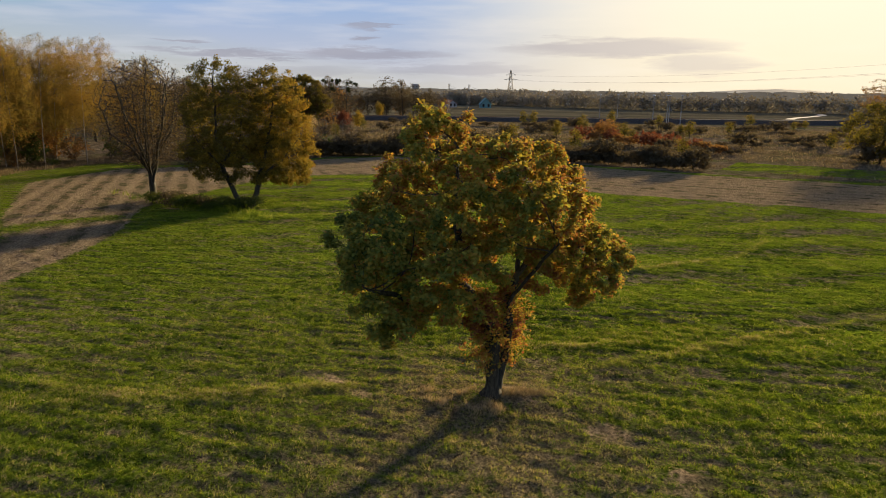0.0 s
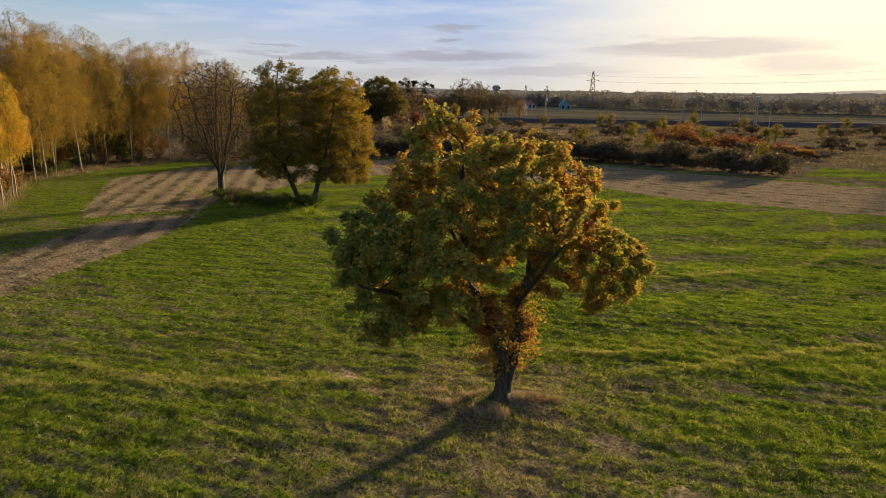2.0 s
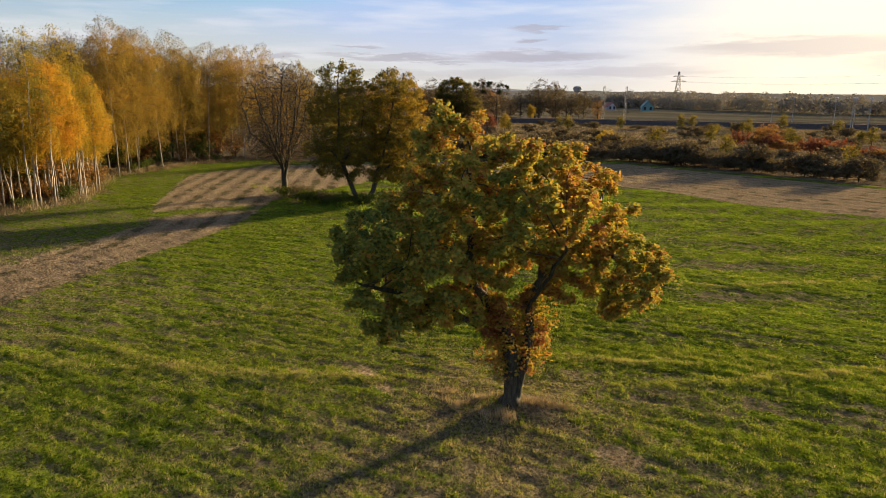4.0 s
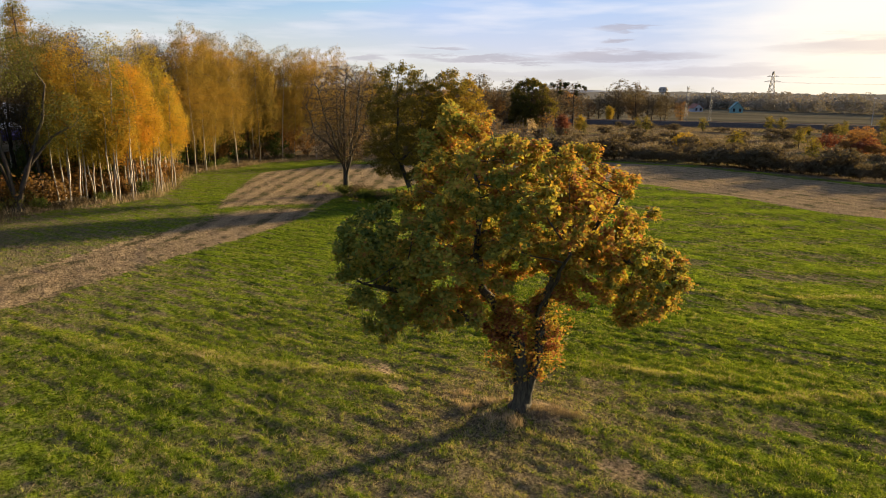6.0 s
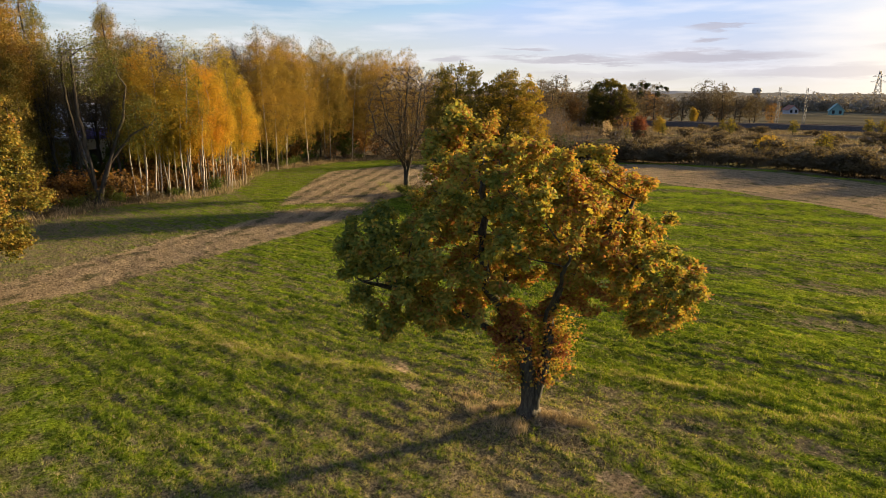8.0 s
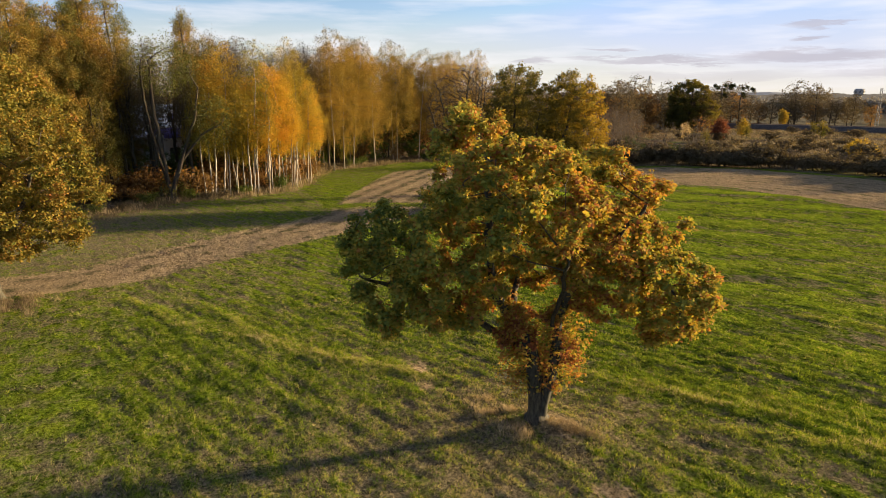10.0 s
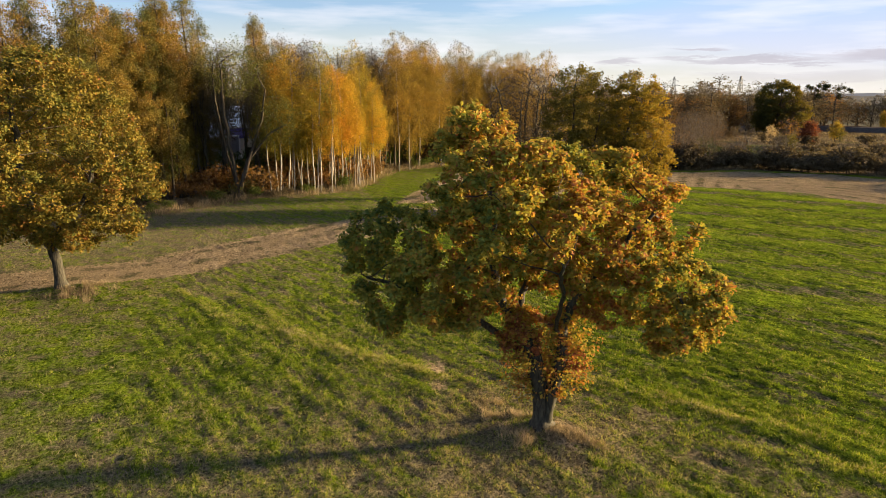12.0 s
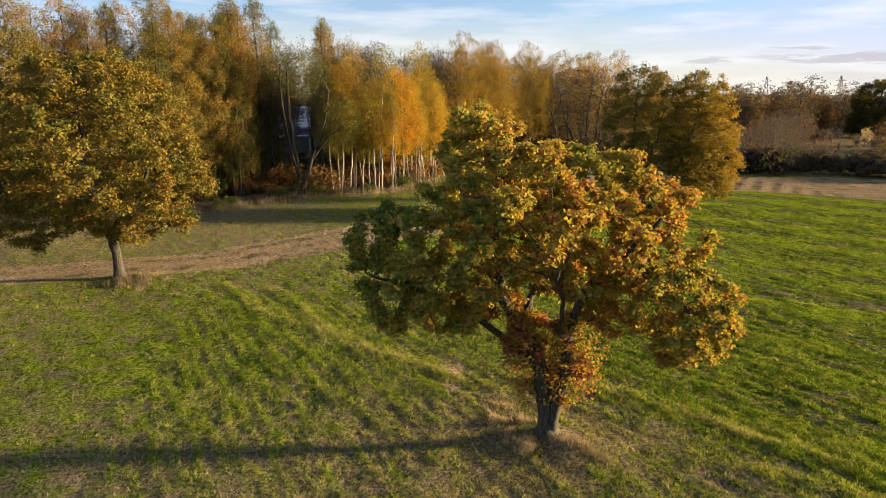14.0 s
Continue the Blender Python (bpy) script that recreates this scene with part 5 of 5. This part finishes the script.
small_tree("maple_tree", "small dark red tree on the waste land", 142, 4.6, 1.5, M_RED, 4200, low=0.05, leaf_size=0.22).matrix_basis = pose(-94.8, 103.9, 0)
small_tree("birch_tree", "small slender yellow birch on the waste land", 143, 4.0, 0.9, M_YELLOW, 2200, low=0.1, leaf_size=0.2).matrix_basis = pose(-104, 119, 0)
small_tree("birch_tree", "small yellow birch by the railway bank", 148, 5.4, 1.2, M_YELLOW, 1600, low=0.1).matrix_basis = pose(-140, 171, 0)
small_tree("bare_tree", "small leafless tree on the waste land", 149, 5.4, 2.2, M_BROWN, 300, low=0.2, tip=0.014, targets=500, kill=0.25).matrix_basis = pose(-94.4, 99, 0)
shrub("spindle_bush", "slender bush with cream seed heads", 150, 3.8, 1.2, M_CREAM, 700, 0.22, targets=140).matrix_basis = pose(-99.9, 100, 0)


def mistletoe_tree(place, seed):
    """A bare crown with dark balls of mistletoe high up."""
    t = small_tree("poplar_tree", "tall bare tree with dark balls of mistletoe", seed, 12.4, 4.2, M_SCRUB, 900, "trees with mistletoe", 0.2, 0.028, 500, 0.3, 0.42)
    rng = np.random.default_rng(seed)
    for _ in range(9):
        a, r, z = rng.uniform(0, 6.283), rng.uniform(0.6, 3.0), rng.uniform(8.5, 11.6)
        d = rng.normal(size=(150, 3))
        c = np.array((math.cos(a) * r, math.sin(a) * r, z)) + d / np.linalg.norm(d, axis=1)[:, None] * rng.uniform(0.15, 0.55, (150, 1))
        v, f, cc = leaves(rng, c, 260, 0.22, 0.05)
        tagged(part("mistletoe", np_mesh("mistletoe", v, f, np.full(len(f), 0.2)), M_GREEN_DARK, t, "dark evergreen ball"), kind="stuff")
    t.matrix_basis = place


mistletoe_tree(pose(-132, 139, 0), 155)
mistletoe_tree(pose(-128.5, 142.5, 0), 156)


def stump():
    """A charred stump with two thin stems left standing."""
    t = thing("tree_stump", "dark charred stump standing in withered grass", "stump", place=pose(-99.2, 94.4, 0))
    part("bole", rod(bmesh.new(), (0, 0, -0.1), (0.05, 0.05, 0.85), 0.26, 9, 0.17), M_BARK, t)
    for x, y in ((0.16, 0.12), (-0.12, -0.1)):
        part("stem", rod(bmesh.new(), (x * 0.6, y * 0.6, 0.7), (x, y, 1.45), 0.09, 7, 0.04), M_BARK, t)


stump()
shrub("willow_bush", "round yellow bush on the waste land", 144, 3.0, 2.4, M_YELLOW, 2600, 0.22).matrix_basis = pose(-59.2, 95, 0)
shrub("hawthorn_bush", "rusty orange bush on the waste land", 157, 4.2, 2.6, M_BROWN, 3000, 0.2, targets=240).matrix_basis = pose(-42.5, 115.7, 0)
small_tree("willow_tree", "big yellowish willow beside the track", 145, 8.0, 5.0, M_OAK_DARK, 7000, low=0.05).matrix_basis = pose(-0.5, 103, 0)
small_tree("bare_tree", "broad bare tree beyond the railway", 146, 15.0, 9.0, M_BROWN, 5000, low=0.1, tip=0.03).matrix_basis = pose(-2, 262, 0)
reds = [shrub("dogwood_bush", "reddish brown bush on the waste land", 151, 3.0, 2.6, M_RED, 1500, 0.26, "red bushes"), shrub("dogwood_bush", "rusty brown bush on the waste land", 152, 2.6, 2.4, M_BROWN, 1500, 0.26, "red bushes")]
spread_copies(153, reds, along([(-46, 116), (-38, 112), (-28, 108), (-20, 104)], 2.4, 2.0, 154, 0.0), 0.6, 0.95)
waste = [shrub("scrub_bush", "grey-brown bush on the waste land", 161, 1.9, 1.9, M_SCRUB, 520, 0.3, "bushes on the waste land", None, 4, 50), shrub("scrub_bush", "dull brown bush on the waste land", 162, 2.2, 1.7, M_SCRUB, 520, 0.3, "bushes on the waste land", None, 4, 50),
         shrub("scrub_bush", "low dark bush on the waste land", 163, 1.2, 2.2, M_SCRUB, 520, 0.3, "bushes on the waste land", None, 4, 50), small_tree("young_birch", "thin yellowish young birch on waste land", 164, 4.6, 1.2, M_OAK_DARK, 600, "bushes on the waste land", 0.15)]
rw = random.Random(165)
spots = []
while len(spots) < 210:
    x, y = rw.uniform(-150, 45), rw.uniform(84, 225)
    if y < 222 + 0.62 * x and y > 82 + max(0, (-x - 55) * 0.3) and not (x > -18 and y < 100) and math.hypot(x + 117, y - 116) > 9:
        spots.append((x, y))
spread_copies(166, waste, spots, 0.7, 1.3)
mids = [small_tree("field_tree", "hazy grey-brown tree behind the waste land", 171, 11.0, 4.0, M_SCRUB, 2400, "trees behind the waste land", 0.05, 0.02), small_tree("field_tree", "half-bare brown tree behind the waste land", 172, 10.0, 3.6, M_SCRUB, 900, "trees behind the waste land", 0.05, 0.025, 700, 0.25, 0.35),
        small_tree("field_tree", "brown autumn tree behind the waste land", 173, 9.0, 3.6, M_BROWN, 2000, "trees behind the waste land", 0.05, 0.02)]
for k, (x, y) in enumerate(along([(-74, 62), (-88, 78), (-106, 92), (-122, 104)], 1.7, 3.0, 179, 2.0)):
    s_ = 0.95 + 0.35 * ((k * 0.618) % 1.0)
    copy_thing(tall[k % 2], pose(x, y, 0, 0, 0, k * 61) @ Matrix.Diagonal((s_, s_, s_, 1)))
spread_copies(174, mids, along([(-118, 104), (-128, 108), (-150, 140)], 3.0, 4.0, 175, 4.0) + along([(-128, 128), (-142, 150), (-150, 165)], 4.0, 5.0, 176, 3.0)
              + along([(-168, 165), (-152, 182), (-140, 204)], 2.6, 7.0, 178, 0.0) + along([(-95, 50), (-120, 80), (-160, 120), (-190, 160)], 4.0, 5.0, 177, 4.0), 0.75, 1.2)


# ---------------------------------------------------------------- far woods
def far_wood(name, label, line, gap, depth, h, seed, material, size=1.3, cards=150):
    rng = np.random.default_rng(seed)
    sp = np.array(along(line, gap, depth, seed, 0.0))
    n = len(sp)
    hs = h * rng.uniform(0.65, 1.2, n)
    which = np.repeat(np.arange(n), cards)
    d = rng.normal(size=(n * cards, 3))
    d /= np.linalg.norm(d, axis=1)[:, None]
    d *= rng.random((n * cards, 1)) ** 0.4
    c = np.column_stack([sp[which], hs[which] * 0.42]) + d * np.column_stack([hs[which] * 0.42, hs[which] * 0.42, hs[which] * 0.5])
    v, f, cc = leaves(rng, c, n * cards, size, 0.3)
    part_tint = np.repeat(np.clip(0.5 + 0.3 * smooth_noise(cc, 0.03, seed) + rng.normal(scale=0.12, size=len(cc)), 0, 1), 2)
    return tagged(part(name, np_mesh(name, v, f, part_tint), material), label, "wood", kind="stuff")


# paler than real leaves: the lightening by haze is put into the colour
M_FAR = leaf_material("far_wood_hazed_leaf", [(0.0, (0.24, 0.22, 0.19)), (0.5, (0.29, 0.26, 0.21)), (1.0, (0.34, 0.285, 0.22))], 0.14, 0.0)
far_wood("far_wood", "distant brown wood along the horizon", [(300, 350), (60, 388), (-120, 375), (-200, 405), (-280, 430)], 2.6, 10.0, 10.4, 181, M_FAR, 1.1, 230)
far_wood("far_wood", "distant hazy wood beyond the fields", [(-260, 430), (-400, 360), (-540, 250)], 2.6, 14.0, 9.6, 182, M_FAR, 1.3, 200)
far_wood("far_wood", "hazy brown trees along the railway", [(-170, 150), (-240, 160), (-330, 200), (-420, 280)], 3.2, 8.0, 10.0, 183, M_FAR, 1.3, 200)
far_wood("far_copse", "distant copse round the pylon", [(-330, 400), (-250, 430), (-190, 450)], 3.0, 12.0, 11.5, 184, M_FAR, 1.2, 240)


# ---------------------------------------------------------------- railway, masts, far buildings
def rail_y(x):
    return 243.5 + 0.62 * x


def railway():
    t = thing("railway_embankment", "low dark ballast embankment with two rusty rails", "railway", kind="structure")
    ux, uy = 1 / math.hypot(1, 0.62), 0.62 / math.hypot(1, 0.62)
    bm = bmesh.new()
    prev = None
    for k in range(41):
        x = -420 + k * 18
        prof = [(-4.5, -0.2), (-2.2, 1.3), (2.2, 1.3), (4.5, -0.2)]
        ring = [bm.verts.new((x - uy * o, rail_y(x) + ux * o, z + 0.05 * math.sin(k * 2.1 + o))) for o, z in prof]
        if prev:
            for i in range(3):
                bm.faces.new((prev[i], ring[i], ring[i + 1], prev[i + 1]))
        prev = ring
    part("ballast", bm, M_BALLAST, t)
    for o in (-0.72, 0.72):
        bm = bmesh.new()
        rod(bm, (-420 - uy * o, rail_y(-420) + ux * o, 1.42), (300 - uy * o, rail_y(300) + ux * o, 1.42), 0.09, 4)
        part("rail", bm, M_RAIL, t)


railway()


def lattice_mast(h=11.5, w=0.8):
    t = thing("catenary_mast", "grey steel lattice mast beside the railway", "mast", "catenary masts", pose(0, 0, 0))
    for sx in (-1, 1):
        for sy in (-1, 1):
            part("leg", rod(bmesh.new(), (sx * w / 2, sy * w / 2, 0), (sx * w * 0.3, sy * w * 0.3, h), 0.07, 4), M_STEEL, t)
    n = 9
    for k in range(n):
        z0, z1 = h * k / n, h * (k + 1) / n
        bm = bmesh.new()
        a, b = w / 2 * (1 - 0.4 * k / n), w / 2 * (1 - 0.4 * (k + 1) / n)
        for sy in (-1, 1):
            rod(bm, (-a, sy * a, z0), (b, sy * b, z1), 0.035, 3), rod(bm, (a, sy * a, z0), (-b, sy * b, z1), 0.035, 3)
            rod(bm, (sy * a, -a, z0), (sy * b, b, z1), 0.035, 3), rod(bm, (sy * a, a, z0), (sy * b, -b, z1), 0.035, 3)
        part("bracing", bm, M_STEEL, t)
    bm = bmesh.new()
    rod(bm, (0, 0, h * 0.85), (2.6, 0.4, h * 0.88), 0.05, 4), rod(bm, (0, 0, h * 0.95), (2.4, 0.4, h * 0.88), 0.03, 4)
    part("bracket", bm, M_STEEL, t)
    return t


mast = lattice_mast()
mast.matrix_basis = pose(-126, 191, 0, 0, 0, 30)
copy_thing(mast, pose(-128.5, 208, 0, 0, 0, 30))


def pole(h=8.2):
    t = thing("railway_pole", "slim grey pole with a lamp head by the railway", "pole", "railway poles", pose(0, 0, 0))
    part("shaft", rod(bmesh.new(), (0, 0, 0), (0, 0, h), 0.14, 6, 0.09), M_CONCRETE, t)
    part("lamp_head", box(bmesh.new(), -0.35, -0.15, h, 0.35, 0.15, h + 0.25), M_WHITEWALL, t)
    return t


first_pole = pole()
first_pole.matrix_basis = pose(-56.5, 191, 0)
for x, y in ((-53, 194.5), (-54.8, 199), (-51.5, 201.5)):
    copy_thing(first_pole, pose(x, y, 0, 0, 0, 20))
for x, y in ((-81, 214), (-75.5, 215.5)):
    copy_thing(first_pole, pose(x, y, 0, 0, 0, 10))


def pylon(h=27.0):
    t = thing("power_pylon", "steel lattice power pylon on the horizon", "pylon", "power pylons", pose(0, 0, 0))
    w = 3.2
    for sx in (-1, 1):
        for sy in (-1, 1):
            part("leg", rod(bmesh.new(), (sx * w, sy * w, 0), (sx * 0.4, sy * 0.4, h), 0.22, 4), M_STEEL, t)
    for k in range(7):
        a, b = w - 2.8 * k / 7, w - 2.8 * (k + 1) / 7
        z0, z1 = h * k / 7, h * (k + 1) / 7
        bm = bmesh.new()
        for s_ in (-1, 1):
            rod(bm, (-a, s_ * a, z0), (b, s_ * b, z1), 0.13, 3), rod(bm, (a, s_ * a, z0), (-b, s_ * b, z1), 0.13, 3)
            rod(bm, (s_ * a, -a, z0), (s_ * b, b, z1), 0.13, 3), rod(bm, (s_ * a, a, z0), (s_ * b, -b, z1), 0.13, 3)
        part("bracing", bm, M_STEEL, t)
    for z, L in ((h * 0.72, 5.5), (h * 0.86, 4.2)):
        bm = bmesh.new()
        rod(bm, (-L, 0, z), (L, 0, z), 0.18, 4), rod(bm, (-L, 0, z), (0, 0, z + 1.6), 0.1, 3), rod(bm, (L, 0, z), (0, 0, z + 1.6), 0.1, 3)
        part("crossarm", bm, M_STEEL, t)
    return t


py = pylon()
py.matrix_basis = pose(-265, 494, 0, 0, 0, 20)
copy_thing(py, pose(-481, 393, 0, 0, 0, 20))
copy_thing(py, pose(-512, 350, 0, 0, 0, 60))
copy_thing(py, pose(60, 330, 0, 0, 0, -20) @ Matrix.Diagonal((1, 1, 1.15, 1)))


def cable(a, b, sag):
    cu = bpy.data.curves.new("power_cable", "CURVE")
    cu.dimensions, cu.bevel_depth, cu.bevel_resolution = "3D", 0.028, 0
    sp = cu.splines.new("POLY")
    sp.points.add(24)
    for i in range(25):
        k = i / 24
        p = Vector(a).lerp(Vector(b), k)
        sp.points[i].co = (p.x, p.y, p.z - 4 * sag * k * (1 - k), 1)
    ob = new("power_cable", cu)
    cu.materials.append(M_STEEL)
    return tagged(ob, "thin dark overhead power cable between the pylons", "cable", "power cables")


for z, o in ((19.4, 5.5), (19.4, -5.5), (23.2, 4.2)):
    cable((-265 + o * 0.94, 494 + o * 0.34, z), (60 + o * 0.94, 330 - o * 0.34, z * 1.15), 5.0)


def water_tower():
    t = thing("water_tower", "grey concrete water tower with a wide drum", "tower", place=pose(-449, 613, 0) @ Matrix.Diagonal((0.9, 0.9, 0.68, 1)))
    part("shaft", rod(bmesh.new(), (0, 0, 0), (0, 0, 19), 2.4, 12), M_CONCRETE, t)
    bm = bmesh.new()
    rod(bm, (0, 0, 17), (0, 0, 19), 2.4, 16, 4.8), rod(bm, (0, 0, 19), (0, 0, 25), 4.8, 16), rod(bm, (0, 0, 25), (0, 0, 26.3), 5.1, 16, 3.0)
    part("drum", bm, M_CONCRETE, t)
    for k in range(8):
        a = k * 0.7854
        part("window", box(bmesh.new(), 4.75 * math.cos(a) - 0.4, 4.75 * math.sin(a) - 0.4, 21, 4.75 * math.cos(a) + 0.4, 4.75 * math.sin(a) + 0.4, 23), M_DARKGLASS, t)


water_tower()


def house(place, w, d, h, roof_h, wall, roof, label):
    t = thing("house", label, "house", "far houses", place)
    bm = bmesh.new()
    box(bm, -w / 2, -d / 2, 0, w / 2, d / 2, h)
    a = [bm.verts.new((sx * w / 2, sy * d / 2, h)) for sx, sy in ((-1, -1), (1, -1), (1, 1), (-1, 1))]
    r0, r1 = bm.verts.new((0, -d / 2, h + roof_h)), bm.verts.new((0, d / 2, h + roof_h))
    bm.faces.new((a[0], a[1], r0)), bm.faces.new((a[2], a[3], r1))
    part("wall", bm, wall, t)
    for s_ in (-1, 1):
        bm = bmesh.new()
        v = [bm.verts.new(p) for p in ((s_ * (w / 2 + 0.5), -d / 2 - 0.4, h - 0.3), (s_ * (w / 2 + 0.5), d / 2 + 0.4, h - 0.3), (0, d / 2 + 0.4, h + roof_h + 0.15), (0, -d / 2 - 0.4, h + roof_h + 0.15))]
        g = bmesh.ops.extrude_face_region(bm, geom=[bm.faces.new(v)])
        for vv in g["geom"]:
            if isinstance(vv, bmesh.types.BMVert):
                vv.co.z += 0.2
        part("roof", bm, roof, t)
    for k in (-1, 1):
        for z in (1.0, h - 1.6):
            part("window", box(bmesh.new(), k * w * 0.25 - 0.6, -d / 2 - 0.03, z, k * w * 0.25 + 0.6, -d / 2 + 0.05, z + 1.3), M_DARKGLASS, t)
    return t


house(pose(-200, 342, 0, 0, 0, 38), 6, 8, 2.2, 3.2, M_TURQ, M_TURQ, "small turquoise gabled house beyond the railway")
house(pose(-222, 338, 0, 0, 0, 60), 5, 7, 2.2, 2.0, M_GREYWALL, M_REDROOF, "pale grey house with a red roof beyond the railway")
house(pose(-270, 215, 0, 0, 0, 70), 7, 10, 3.4, 3.0, M_WHITEWALL, M_GREYROOF, "pale house with a grey roof among trees")


def depot():
    """The blue and white building that shows between the stems."""
    t = thing("depot_building", "white depot building with blue bands and grey roof behind trees", "building", place=pose(-82, 4, 0, 0, 0, 30))
    part("wall", box(bmesh.new(), -5, -1.5, 0, 5, 6.5, 6.9), M_WHITEWALL, t)
    part("wing_wall", box(bmesh.new(), -5, -14, 0, 4.6, -1.51, 3.6), M_GREYWALL, t)
    part("blue_band", box(bmesh.new(), 4.9, -1.55, 3.5, 5.06, 6.55, 4.5), M_BLUE, t, "dark blue cladding band")
    part("canopy", box(bmesh.new(), 4.62, -14.5, 4.75, 6.7, 9.0, 5.0), M_WHITEWALL, t, "long white canopy slab")
    part("fascia", box(bmesh.new(), 6.3, -4.0, 4.0, 6.6, 8.8, 4.745), M_BLUE, t, "violet-blue fascia below the canopy")
    part("roof", box(bmesh.new(), -5.5, -1.9, 6.9, 5.5, 6.9, 7.15), M_GREYROOF, t)
    part("wing_roof", box(bmesh.new(), -5.3, -14.3, 3.6, 4.6, -1.52, 3.8), M_GREYROOF, t)
    for k in range(4):
        y = -1.0 + 1.9 * k
        part("window", box(bmesh.new(), 4.95, y, 1.0, 5.08, y + 1.2, 2.4), M_DARKGLASS, t)
        wdw = part("window", box(bmesh.new(), 4.95, y, 5.3, 5.08, y + 1.2, 6.3), M_DARKGLASS, t)
        part("window_frame", box(bmesh.new(), 4.97, y + 0.56, 5.3, 5.10, y + 0.64, 6.3), M_BLUE, wdw)


depot()


def track():
    """The pale winding track in the far field."""
    pts = [(10, 252), (-6, 252.5), (-14, 253), (-20.5, 255), (-26.5, 261), (-31, 275), (-32, 288), (-30.5, 302), (-27.5, 322), (-26, 350), (-30, 372)]
    bm = bmesh.new()
    prev = None
    fine = [Vector(p) for p in pts]
    for i, p in enumerate(fine):
        d = (fine[min(i + 1, len(fine) - 1)] - fine[max(i - 1, 0)]).normalized()
        n = Vector((-d.y, d.x)) * 1.6
        pair = [bm.verts.new((p.x + s_ * n.x, p.y + s_ * n.y, 0.06)) for s_ in (1, -1)]
        if prev:
            bm.faces.new((prev[0], prev[1], pair[1], pair[0]))
        prev = pair
    tagged(part("gravel_track", bm, M_ROADPALE), "pale winding track across the far field", "road", kind="structure")


track()


def hills():
    bm = bmesh.new()
    prev = None
    for k in range(61):
        a = radians(-30 + 2.5 * k)
        h = 18 + 9 * math.sin(k * 0.5) + 5 * math.sin(k * 1.3 + 1)
        p = [(-math.sin(a) * r, math.cos(a) * r, z) for r, z in ((2300, -1), (2700, max(h, 4)), (3200, -1))]
        ring = [bm.verts.new(q) for q in p]
        if prev:
            for i in range(2):
                bm.faces.new((prev[i], prev[i + 1], ring[i + 1], ring[i]))
        prev = ring
    # blue-grey of the distant air, put into the hills' base colour
    tagged(part("backdrop", bm, plain_material("haze_blue_hill", (0.16, 0.19, 0.22), (0.20, 0.22, 0.25), 0.004, 0.95)), "low hills on the horizon with haze painted blue-grey", "hills", kind="structure")


hills()


def horizon_wood():
    """The last line of woods, too far off to shift; its haze is painted as a glow."""
    m = Mat("haze_glow")
    # emits an even grey-brown, standing in for haze in front of the trees
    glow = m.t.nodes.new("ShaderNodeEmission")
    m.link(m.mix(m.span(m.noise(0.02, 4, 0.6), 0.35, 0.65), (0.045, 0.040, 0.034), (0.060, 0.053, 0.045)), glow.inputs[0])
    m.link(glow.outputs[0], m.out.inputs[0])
    n = 2400
    a = np.radians(np.linspace(-45, 125, n))
    k = np.linspace(0, 400, n)[:, None]
    top = 15.5 + 3.0 * smooth_noise(k, 0.06, 51) + 1.8 * smooth_noise(k, 0.6, 52) + 1.0 * smooth_noise(k, 4.0, 53)
    ring = [np.column_stack([-np.sin(a) * r, np.cos(a) * r, z]) for r, z in ((1390, np.full(n, -1.0)), (1400, top), (1440, np.full(n, -1.0)))]
    v = np.concatenate(ring)
    i = np.arange(n - 1)
    f = np.concatenate([np.stack([i + o, i + 1 + o, i + 1 + n + o, i + n + o], 1) for o in (0, n)])
    tagged(part("backdrop", np_mesh("backdrop", v, f), m.m), "glowing brown backdrop of distant woods with painted haze", "woods", kind="structure")


horizon_wood()
